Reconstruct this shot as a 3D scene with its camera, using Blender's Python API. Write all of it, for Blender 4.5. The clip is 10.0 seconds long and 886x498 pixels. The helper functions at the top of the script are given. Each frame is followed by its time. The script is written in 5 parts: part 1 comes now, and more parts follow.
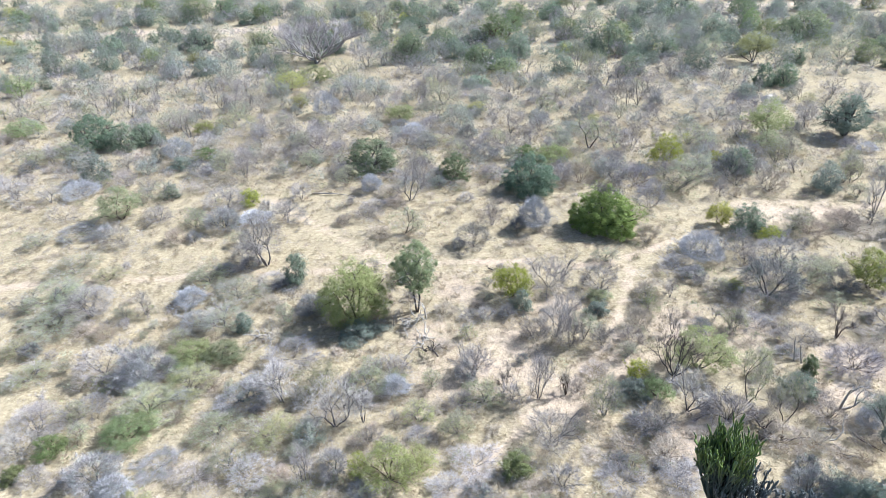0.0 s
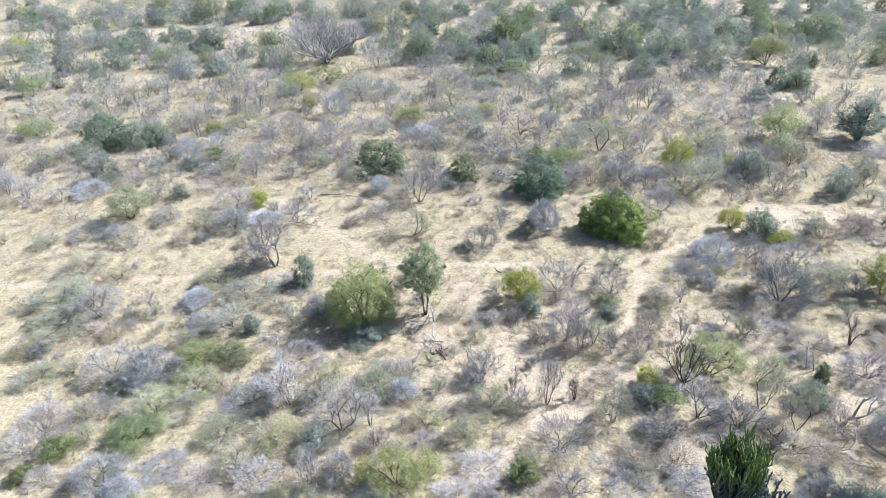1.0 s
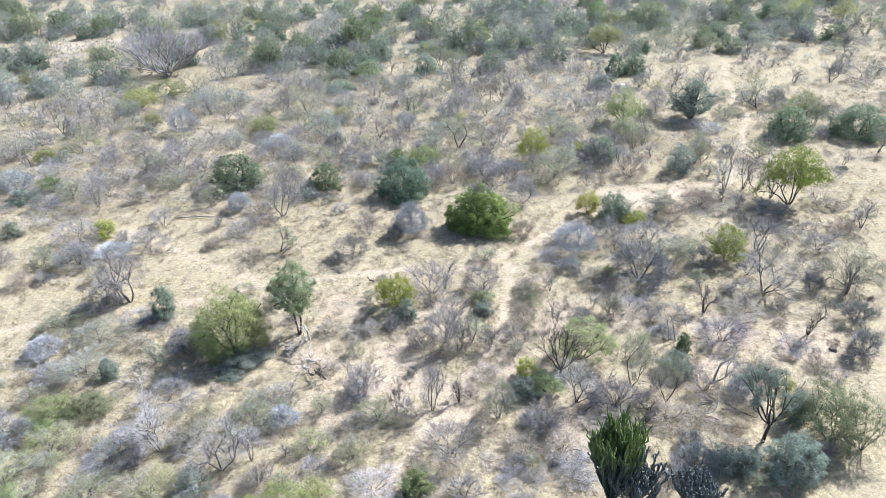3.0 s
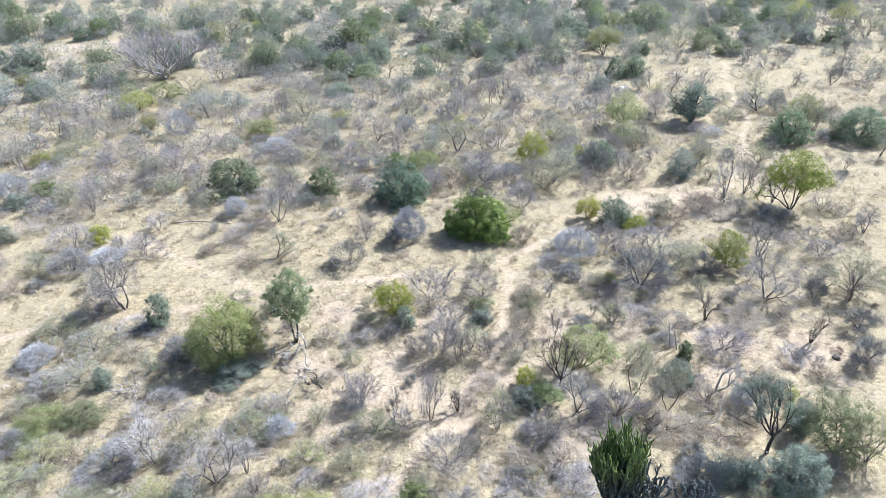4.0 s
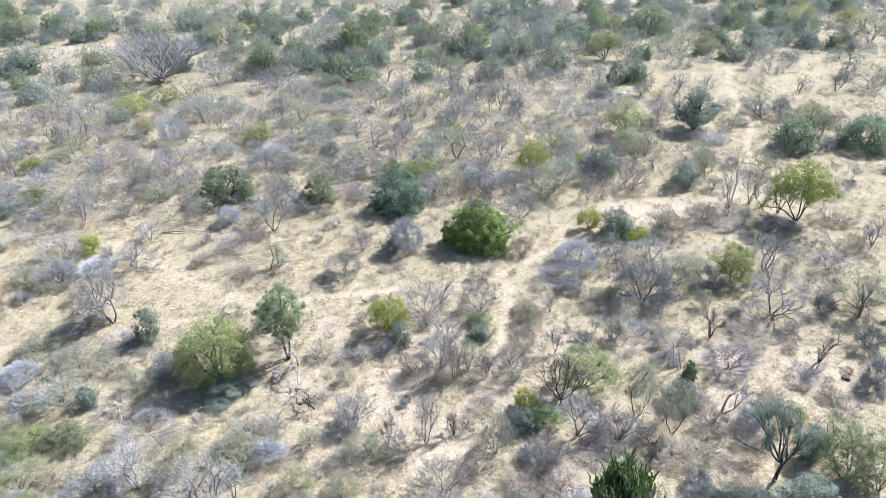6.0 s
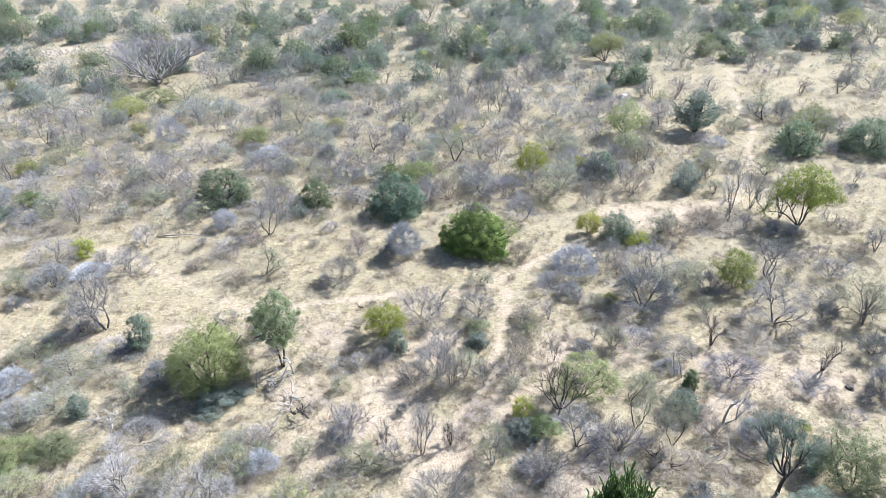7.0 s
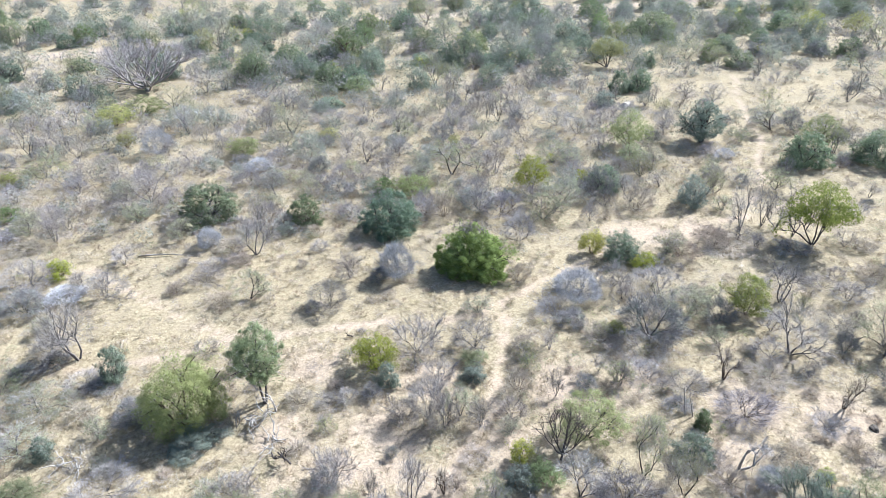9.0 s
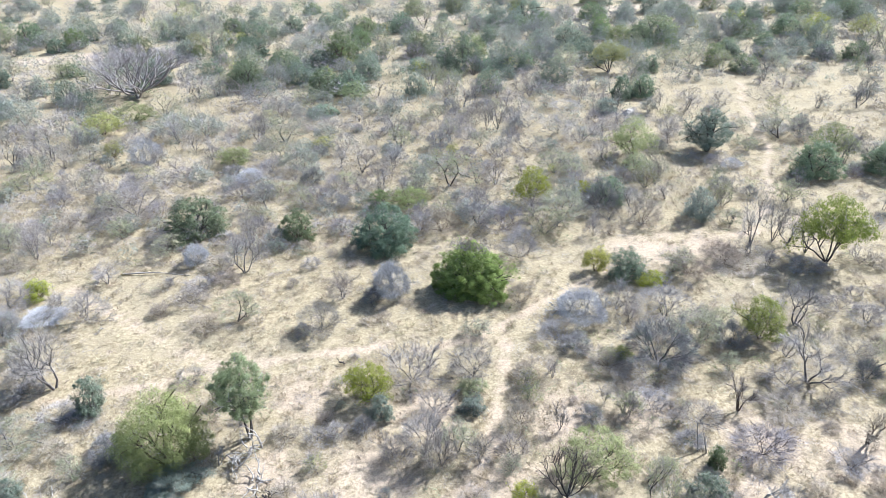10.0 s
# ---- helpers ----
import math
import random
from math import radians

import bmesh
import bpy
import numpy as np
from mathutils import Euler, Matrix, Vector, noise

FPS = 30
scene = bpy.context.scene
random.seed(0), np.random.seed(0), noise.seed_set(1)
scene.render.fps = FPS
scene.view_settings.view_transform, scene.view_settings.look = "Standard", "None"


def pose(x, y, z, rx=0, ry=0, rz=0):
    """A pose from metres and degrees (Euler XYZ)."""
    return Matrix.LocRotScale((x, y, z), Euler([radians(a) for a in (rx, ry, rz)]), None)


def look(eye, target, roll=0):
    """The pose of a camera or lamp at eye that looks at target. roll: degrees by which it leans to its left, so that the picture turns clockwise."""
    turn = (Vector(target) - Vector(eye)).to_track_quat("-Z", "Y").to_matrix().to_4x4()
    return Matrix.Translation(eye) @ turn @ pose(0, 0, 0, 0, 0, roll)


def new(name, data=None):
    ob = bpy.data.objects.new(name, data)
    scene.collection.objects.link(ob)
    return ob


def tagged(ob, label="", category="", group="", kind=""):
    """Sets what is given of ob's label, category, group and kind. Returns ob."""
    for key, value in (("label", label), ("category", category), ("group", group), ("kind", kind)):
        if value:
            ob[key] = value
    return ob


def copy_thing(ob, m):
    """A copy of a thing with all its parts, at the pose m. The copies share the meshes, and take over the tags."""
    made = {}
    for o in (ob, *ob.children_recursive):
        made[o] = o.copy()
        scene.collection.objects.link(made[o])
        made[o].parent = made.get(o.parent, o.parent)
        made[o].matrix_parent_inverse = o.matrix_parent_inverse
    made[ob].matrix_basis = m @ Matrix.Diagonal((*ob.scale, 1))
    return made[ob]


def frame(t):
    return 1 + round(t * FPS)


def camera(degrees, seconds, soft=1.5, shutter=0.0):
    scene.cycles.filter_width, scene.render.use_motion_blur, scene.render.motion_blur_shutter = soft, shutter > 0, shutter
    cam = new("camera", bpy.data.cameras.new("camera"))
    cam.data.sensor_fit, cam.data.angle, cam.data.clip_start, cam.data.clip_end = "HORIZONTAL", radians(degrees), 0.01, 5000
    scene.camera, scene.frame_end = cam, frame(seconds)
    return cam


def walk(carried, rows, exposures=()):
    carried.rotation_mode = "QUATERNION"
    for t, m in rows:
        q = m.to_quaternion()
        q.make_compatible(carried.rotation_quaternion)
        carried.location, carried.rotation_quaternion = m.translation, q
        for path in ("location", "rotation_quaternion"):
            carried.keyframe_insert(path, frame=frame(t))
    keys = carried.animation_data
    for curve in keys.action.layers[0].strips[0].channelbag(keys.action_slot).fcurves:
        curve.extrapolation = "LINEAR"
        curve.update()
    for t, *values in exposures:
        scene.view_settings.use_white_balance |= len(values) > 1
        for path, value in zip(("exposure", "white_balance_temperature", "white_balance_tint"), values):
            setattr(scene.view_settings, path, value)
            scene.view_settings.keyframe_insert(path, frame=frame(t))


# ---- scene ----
cam = camera(65.5, 10.0, soft=0.72)
ROWS = [
    (0.0, -0.35, 0.38, 37.39, -1.14, -28.82, -1.70),
    (0.5, -0.42, 0.55, 37.38, -1.86, -28.76, -1.60),
    (1.0, -0.39, 0.80, 37.43, -1.93, -28.78, -1.60),
    (1.1, -0.36, 0.85, 37.44, -1.75, -28.85, -1.64),
    (1.2, -0.33, 0.90, 37.46, -0.66, -28.91, -1.68),
    (1.3, -0.30, 0.94, 37.47, 1.88, -28.98, -1.72),
    (1.4, -0.27, 0.99, 37.49, 4.38, -29.04, -1.76),
    (1.5, -0.24, 1.04, 37.50, 6.01, -29.11, -1.80),
    (1.6, -0.23, 1.12, 37.52, 6.72, -29.11, -1.80),
    (1.7, -0.22, 1.20, 37.53, 6.87, -29.11, -1.80),
    (2.0, -0.20, 1.44, 37.57, 6.87, -29.12, -1.80),
    (2.5, 0.05, 1.76, 37.62, 6.72, -29.11, -1.80),
    (2.6, 0.08, 1.82, 37.64, 6.77, -29.13, -1.84),
    (2.7, 0.11, 1.89, 37.65, 7.03, -29.14, -1.88),
    (2.8, 0.14, 1.95, 37.66, 7.41, -29.15, -1.92),
    (2.9, 0.17, 2.01, 37.67, 7.87, -29.17, -1.96),
    (3.0, 0.20, 2.08, 37.68, 9.95, -29.18, -1.95),
    (3.1, 0.23, 2.16, 37.69, 10.41, -29.17, -1.95),
    (3.2, 0.26, 2.25, 37.70, 10.41, -29.17, -1.95),
    (4.3, 0.50, 3.34, 37.83, 9.96, -29.12, -1.90),
    (4.5, 0.56, 3.56, 37.86, 9.97, -29.11, -1.88),
    (5.0, 0.70, 4.11, 37.90, 9.95, -29.11, -1.83),
    (5.5, 0.91, 4.69, 37.92, 10.02, -29.08, -1.78),
    (7.0, 1.64, 6.18, 37.94, 9.99, -29.08, -1.70),
    (7.5, 1.88, 6.89, 37.91, 10.01, -28.98, -1.63),
    (8.0, 2.22, 7.82, 37.93, 10.01, -28.98, -1.63),
    (8.5, 2.57, 9.09, 37.92, 10.01, -29.02, -1.65),
    (9.0, 3.00, 10.60, 37.93, 10.01, -29.02, -1.70),
    (9.5, 3.50, 12.32, 37.93, 10.01, -28.98, -1.72),
    (10.0, 3.95, 14.34, 37.88, 10.07, -28.97, -1.80),
]


def ahead(x, y, z, yaw, pitch, lean):
    """The camera's pose: yaw clockwise from +y, pitch upwards."""
    a, b = radians(yaw), radians(pitch)
    return look((x, y, z), (x + math.sin(a) * math.cos(b), y + math.cos(a) * math.cos(b), z + math.sin(b)), lean)


walk(cam, [(t, ahead(*row)) for t, *row in ROWS], [(0.0, 1.67, 5680, 9.0), (10.0, 1.67, 5680, 9.0)])

# ---- sky and sun ----
SUN_AZIMUTH, SUN_HEIGHT = 64.0, 41.0  # clockwise from +y; above the horizon
world = bpy.data.worlds.new("sky")
scene.world = world
world.use_nodes = True
wn = world.node_tree.nodes
sky = wn.new("ShaderNodeTexSky")
sky.sky_type, sky.sun_disc = "NISHITA", False
sky.sun_elevation, sky.sun_rotation = radians(SUN_HEIGHT), radians(SUN_AZIMUTH)
sky.air_density, sky.dust_density = 1.0, 1.5
wn["Background"].inputs["Strength"].default_value = 0.08
world.node_tree.links.new(sky.outputs["Color"], wn["Background"].inputs["Color"])
sun_way = Vector((math.sin(radians(SUN_AZIMUTH)) * math.cos(radians(SUN_HEIGHT)),
                  math.cos(radians(SUN_AZIMUTH)) * math.cos(radians(SUN_HEIGHT)), math.sin(radians(SUN_HEIGHT))))
sun = new("sun", bpy.data.lights.new("sun", "SUN"))
sun.data.energy, sun.data.angle, sun.data.color = 5.0, radians(0.53), (1.0, 0.97, 0.92)
sun.matrix_world = look(sun_way * 300, (0, 0, 0))


# ---- materials ----
class Nodes:
    """Short hand for building a node material."""

    def __init__(self, name):
        self.mat = bpy.data.materials.new(name)
        self.mat.use_nodes = True
        self.tree = self.mat.node_tree
        self.bsdf = self.tree.nodes["Principled BSDF"]
        self.out = self.tree.nodes["Material Output"]

    def add(self, kind, **values):
        node = self.tree.nodes.new(kind)
        for key, value in values.items():
            node.inputs[key.replace("_", " ")].default_value = value
        return node

    def link(self, a, b):
        self.tree.links.new(a, b)

    def noise(self, scale, detail=3.0, rough=0.55, coords=None):
        node = self.add("ShaderNodeTexNoise", Scale=scale, Detail=detail, Roughness=rough)
        if coords:
            self.link(coords, node.inputs["Vector"])
        return node.outputs["Fac"]

    def span(self, value, low, high, to_low=0.0, to_high=1.0):
        node = self.tree.nodes.new("ShaderNodeMapRange")
        node.interpolation_type = "SMOOTHSTEP"
        self.link(value, node.inputs[0])
        for i, v in enumerate((low, high, to_low, to_high)):
            node.inputs[i + 1].default_value = v
        return node.outputs[0]

    def maths(self, op, a, b):
        node = self.tree.nodes.new("ShaderNodeMath")
        node.operation = op
        for i, v in enumerate((a, b)):
            if isinstance(v, (int, float)):
                node.inputs[i].default_value = v
            else:
                self.link(v, node.inputs[i])
        return node.outputs[0]

    def mix(self, fac, a, b):
        node = self.tree.nodes.new("ShaderNodeMix")
        node.data_type = "RGBA"
        if isinstance(fac, float):
            node.inputs[0].default_value = fac
        else:
            self.link(fac, node.inputs[0])
        for i, v in ((6, a), (7, b)):
            if isinstance(v, tuple):
                node.inputs[i].default_value = (*v, 1)
            else:
                self.link(v, node.inputs[i])
        return node.outputs[2]

    def bump(self, height, strength, distance):
        node = self.add("ShaderNodeBump", Strength=strength, Distance=distance)
        self.link(height, node.inputs["Height"])
        self.link(node.outputs["Normal"], self.bsdf.inputs["Normal"])


def plant_material(name, dark, light, glow=0.0, gloss=0.35, spread=0.17, joined=False, other=None, clumped=False):
    """Leaves, twigs or grass: each piece and each plant a little different. glow: the share of light let through."""
    n = Nodes(name)
    piece = n.tree.nodes.new("ShaderNodeNewGeometry").outputs["Random Per Island"]
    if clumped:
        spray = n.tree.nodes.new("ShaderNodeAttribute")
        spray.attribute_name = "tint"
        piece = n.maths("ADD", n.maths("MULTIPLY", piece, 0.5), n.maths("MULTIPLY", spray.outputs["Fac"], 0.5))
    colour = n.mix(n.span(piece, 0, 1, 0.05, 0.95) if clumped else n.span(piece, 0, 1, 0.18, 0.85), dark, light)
    if joined:
        tint = n.tree.nodes.new("ShaderNodeAttribute")
        tint.attribute_name = "tint"
        each = tint.outputs["Fac"]
    else:
        each = n.tree.nodes.new("ShaderNodeObjectInfo").outputs["Random"]
    if other:
        colour = n.mix(n.span(n.maths("ADD", n.maths("FRACT", n.maths("MULTIPLY", each, 5.1), 0.0), n.maths("MULTIPLY", n.maths("SUBTRACT", n.maths("FRACT", n.maths("MULTIPLY", piece, 4.0), 0.0), 0.5), 0.5 if clumped else 0.0)), 0.25, 0.75, 0.0, 0.75), colour, n.mix(n.span(piece, 0, 1, 0.1, 0.9), tuple(0.45 * c for c in other), other))
    shift = n.add("ShaderNodeHueSaturation")
    n.link(n.span(each, 0, 1, 1 - spread, 1 + spread), shift.inputs["Value"])
    n.link(n.span(n.maths("FRACT", n.maths("MULTIPLY", each, 7.3), 0.0), 0, 1, 0.485, 0.515), shift.inputs["Hue"])
    n.link(n.span(n.maths("FRACT", n.maths("MULTIPLY", each, 3.7), 0.0), 0, 1, 0.8, 1.15), shift.inputs["Saturation"])
    n.link(colour, shift.inputs["Color"])
    n.link(shift.outputs["Color"], n.bsdf.inputs["Base Color"])
    n.bsdf.inputs["Roughness"].default_value = 1 - gloss
    n.bsdf.inputs["Specular IOR Level"].default_value = 0.12
    if glow:
        through_leaf = n.tree.nodes.new("ShaderNodeBsdfTranslucent")
        n.link(shift.outputs["Color"], through_leaf.inputs["Color"])
        both = n.tree.nodes.new("ShaderNodeMixShader")
        both.inputs[0].default_value = glow
        n.link(n.bsdf.outputs[0], both.inputs[1])
        n.link(through_leaf.outputs[0], both.inputs[2])
        n.link(both.outputs[0], n.out.inputs["Surface"])
    return n.mat


def bark_material(name, dark, light, scale=6.0):
    n = Nodes(name)
    coords = n.tree.nodes.new("ShaderNodeTexCoord").outputs["Object"]
    coarse, fine = n.noise(scale * 0.25, 2, coords=coords), n.noise(scale * 3, 4, 0.65, coords=coords)
    n.link(n.mix(n.maths("MULTIPLY", n.span(coarse, 0.3, 0.7, 0.3, 1.0), n.span(fine, 0.25, 0.75)), dark, light), n.bsdf.inputs["Base Color"])
    n.bsdf.inputs["Roughness"].default_value = 0.85
    n.bump(fine, 0.6, 0.02)
    return n.mat


def ground_material():
    n = Nodes("dry_ground")
    coords = n.tree.nodes.new("ShaderNodeTexCoord").outputs["Object"]
    worn = n.tree.nodes.new("ShaderNodeAttribute")
    worn.attribute_name = "worn"
    broad, patch = n.noise(0.07, 3, coords=coords), n.noise(0.42, 4, 0.6, coords=coords)
    clump, grain = n.noise(2.4, 5, 0.72, coords=coords), n.noise(9.0, 4, 0.75, coords=coords)
    blade = n.noise(4.5, 3, 0.6, coords=coords)
    straw = n.mix(n.span(clump, 0.28, 0.7), (0.172, 0.137, 0.085), (0.335, 0.282, 0.184))
    straw = n.mix(n.span(broad, 0.4, 0.65, 0.0, 0.5), straw, (0.25, 0.212, 0.145))
    straw = n.mix(n.span(patch, 0.45, 0.7, 0.0, 0.45), straw, (0.225, 0.188, 0.125))
    litter = n.span(n.maths("MULTIPLY", patch, clump), 0.30, 0.40)
    straw = n.mix(n.maths("MULTIPLY", litter, 0.8), straw, (0.118, 0.097, 0.074))
    sand = n.mix(n.span(clump, 0.3, 0.75), (0.285, 0.226, 0.166), (0.36, 0.29, 0.217))
    bare = n.span(n.maths("ADD", worn.outputs["Fac"], n.maths("MULTIPLY", n.maths("ADD", patch, n.maths("MULTIPLY", clump, 0.6)), 0.75)), 0.62, 1.05)
    colour = n.mix(bare, straw, sand)
    speck = n.maths("MULTIPLY", n.span(grain, 0.3, 0.62, 0.84, 1.05), n.span(blade, 0.32, 0.62, 0.82, 1.08))
    dim = n.tree.nodes.new("ShaderNodeHueSaturation")
    n.link(speck, dim.inputs["Value"])
    n.link(colour, dim.inputs["Color"])
    n.link(dim.outputs["Color"], n.bsdf.inputs["Base Color"])
    n.bsdf.inputs["Roughness"].default_value = 0.95
    n.bsdf.inputs["Specular IOR Level"].default_value = 0.085
    n.bump(n.maths("ADD", clump, n.maths("MULTIPLY", grain, 0.3)), 0.7, 0.12)
    return n.mat


GROUND = ground_material()
BARK = {
    "grey": bark_material("grey_bark", (0.062, 0.0527, 0.0496), (0.186, 0.167, 0.161)),
    "dark": bark_material("dark_bark", (0.0217, 0.0174, 0.0161), (0.0806, 0.0651, 0.0589)),
    "brown": bark_material("brown_bark", (0.0434, 0.0279, 0.0198), (0.149, 0.105, 0.0775)),
    "pale": bark_material("pale_bark", (0.136, 0.118, 0.112), (0.322, 0.298, 0.285), 3.0),
    "dead": bark_material("bleached_wood", (0.186, 0.167, 0.149), (0.384, 0.366, 0.341), 4.0),
}
COLOURS = {  # dark, light, light let through, gloss, spread from plant to plant
    "evergreen": ((0.09, 0.126, 0.096), (0.235, 0.288, 0.205), 0.42, 0.4),
    "green": ((0.125, 0.16, 0.0766), (0.222, 0.265, 0.134), 0.5, 0.35),
    "lush": ((0.095, 0.14, 0.044), (0.26, 0.34, 0.115), 0.48, 0.4, 0.06),
    "lime": ((0.21, 0.222, 0.072), (0.345, 0.352, 0.13), 0.55, 0.3, 0.06),
    "yellow": ((0.205, 0.212, 0.062), (0.36, 0.362, 0.112), 0.55, 0.3),
    # bluer than the leaves themselves: distance haze put into the colour
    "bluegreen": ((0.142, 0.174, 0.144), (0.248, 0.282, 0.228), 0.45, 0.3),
    "leafy": ((0.152, 0.182, 0.088), (0.262, 0.296, 0.143), 0.56, 0.3),
    "feathery": ((0.216, 0.252, 0.106), (0.316, 0.344, 0.16), 0.48, 0.3, 0.07),
    "fresh": ((0.144, 0.186, 0.084), (0.252, 0.296, 0.144), 0.52, 0.35, 0.06),
    "sage": ((0.15, 0.166, 0.084), (0.232, 0.244, 0.132), 0.5, 0.3, 0.05),
    "gold": ((0.144, 0.162, 0.054), (0.256, 0.268, 0.092), 0.55, 0.3, 0.08),
    "pale_yellow": ((0.282, 0.282, 0.15), (0.376, 0.372, 0.216), 0.55, 0.3),
    "olive": ((0.24, 0.254, 0.162), (0.352, 0.36, 0.24), 0.55, 0.3),
    # grey-green leaves, with the blue of far haze mixed into their colour
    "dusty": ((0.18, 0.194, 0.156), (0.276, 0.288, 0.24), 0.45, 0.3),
    "grey_twig": ((0.218, 0.201, 0.197), (0.372, 0.346, 0.34), 0.0, 0.25),
    "pale_twig": ((0.213, 0.195, 0.188), (0.36, 0.335, 0.324), 0.0, 0.25),
    "dark_twig": ((0.123, 0.115, 0.116), (0.288, 0.272, 0.272), 0.0, 0.25),
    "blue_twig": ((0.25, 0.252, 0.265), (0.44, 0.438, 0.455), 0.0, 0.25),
    # lilac-grey twigs, their colour shifted bluer in place of distance haze
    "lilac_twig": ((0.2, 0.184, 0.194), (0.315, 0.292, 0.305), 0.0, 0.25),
    "red_twig": ((0.105, 0.0684, 0.0644), (0.221, 0.162, 0.152), 0.0, 0.25),
    "brown_twig": ((0.258, 0.213, 0.172), (0.42, 0.365, 0.307), 0.0, 0.2),
    "dry": ((0.192, 0.148, 0.1), (0.345, 0.284, 0.204), 0.15, 0.2),
    "straw": ((0.24, 0.196, 0.127), (0.41, 0.352, 0.25), 0.2, 0.25),
}
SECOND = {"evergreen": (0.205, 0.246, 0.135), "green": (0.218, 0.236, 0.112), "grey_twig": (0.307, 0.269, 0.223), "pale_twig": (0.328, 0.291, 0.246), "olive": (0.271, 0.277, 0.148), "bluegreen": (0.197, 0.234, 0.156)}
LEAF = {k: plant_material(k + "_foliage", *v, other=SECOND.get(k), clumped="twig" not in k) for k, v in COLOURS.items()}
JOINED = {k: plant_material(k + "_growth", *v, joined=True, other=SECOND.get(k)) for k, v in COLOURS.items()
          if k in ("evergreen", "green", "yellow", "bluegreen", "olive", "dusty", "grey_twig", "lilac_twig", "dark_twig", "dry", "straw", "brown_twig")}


# ---- shapes ----
def mesh_of(name, verts, faces, material, tint=None):
    """A mesh from an array of places and arrays of faces (each array with its own number of corners)."""
    me = bpy.data.meshes.new(name)
    faces = [np.asarray(f, dtype=np.int32) for f in faces if len(f)]
    count = sum(len(f) for f in faces)
    loops = np.concatenate([f.ravel() for f in faces])
    sizes = np.concatenate([np.full(len(f), f.shape[1], dtype=np.int32) for f in faces])
    me.vertices.add(len(verts))
    me.vertices.foreach_set("co", np.asarray(verts, dtype=np.float32).ravel())
    me.loops.add(len(loops))
    me.loops.foreach_set("vertex_index", loops)
    me.polygons.add(count)
    me.polygons.foreach_set("loop_start", np.concatenate([[0], np.cumsum(sizes)[:-1]]).astype(np.int32))
    me.update(calc_edges=True)
    me.validate()
    if tint is not None:
        me.attributes.new("tint", "FLOAT", "POINT").data.foreach_set("value", np.asarray(tint, dtype=np.float32))
    me.materials.append(material)
    return me


def part_mesh(name, me, parent, label=""):
    ob = new(name, me)
    ob.parent = parent
    return tagged(ob, label)


def unit(v):
    return v / np.maximum(np.linalg.norm(v, axis=-1, keepdims=True), 1e-9)


def tubes(branches, sides=4):
    """Tapered round limbs from (points, radii) pairs, as one array of places and faces."""
    verts, faces, at = [], [], 0
    ring = np.arange(sides) / sides * 2 * np.pi
    for pts, radii in branches:
        pts = np.asarray(pts, dtype=float)
        along = unit(np.gradient(pts, axis=0))
        helper = np.where(np.abs(along[:, 2:3]) > 0.9, np.array([[1.0, 0, 0]]), np.array([[0, 0, 1.0]]))
        u = unit(np.cross(along, helper))
        v = np.cross(along, u)
        r = np.asarray(radii)[:, None, None]
        rings = pts[:, None] + r * (np.cos(ring)[None, :, None] * u[:, None] + np.sin(ring)[None, :, None] * v[:, None])
        verts.append(rings.reshape(-1, 3))
        k = len(pts)
        i, j = np.meshgrid(np.arange(k - 1), np.arange(sides), indexing="ij")
        a, b = at + i * sides + j, at + i * sides + (j + 1) % sides
        faces.append(np.stack([a, b, b + sides, a + sides], axis=-1).reshape(-1, 4))
        at += k * sides
    return np.concatenate(verts), np.concatenate(faces)


def slivers(rng, base, way, length, width):
    """Thin pointed twigs or blades, one triangle each."""
    n = len(base)
    side = unit(np.cross(way, rng.normal(size=(n, 3)))) * (np.asarray(width) * 0.5).reshape(-1, 1)
    tip = base + way * np.asarray(length).reshape(-1, 1)
    verts = np.stack([base - side, base + side, tip], axis=1).reshape(-1, 3)
    return verts, np.arange(3 * n).reshape(-1, 3)


def leaflets(rng, centre, size, narrow=0.36, facing=None):
    """Small pointed leaves, one triangle each, their upper sides turned to the sky or, loosely, to the ways in facing."""
    n = len(centre)
    size = np.broadcast_to(np.asarray(size), n)[:, None] * rng.uniform(0.65, 1.35, (n, 1))
    up = unit(rng.normal(size=(n, 3)) + np.array([0, 0, 0.7])) if facing is None else unit(facing + rng.normal(0, 0.42, (n, 3)))
    u = unit(np.cross(up, rng.normal(size=(n, 3))))
    v = np.cross(up, u)
    verts = np.stack([centre - u * size - v * size * narrow, centre - u * size * 0.9 + v * size * narrow, centre + u * size * 1.3], axis=1)
    return verts.reshape(-1, 3), np.arange(3 * n).reshape(-1, 3)


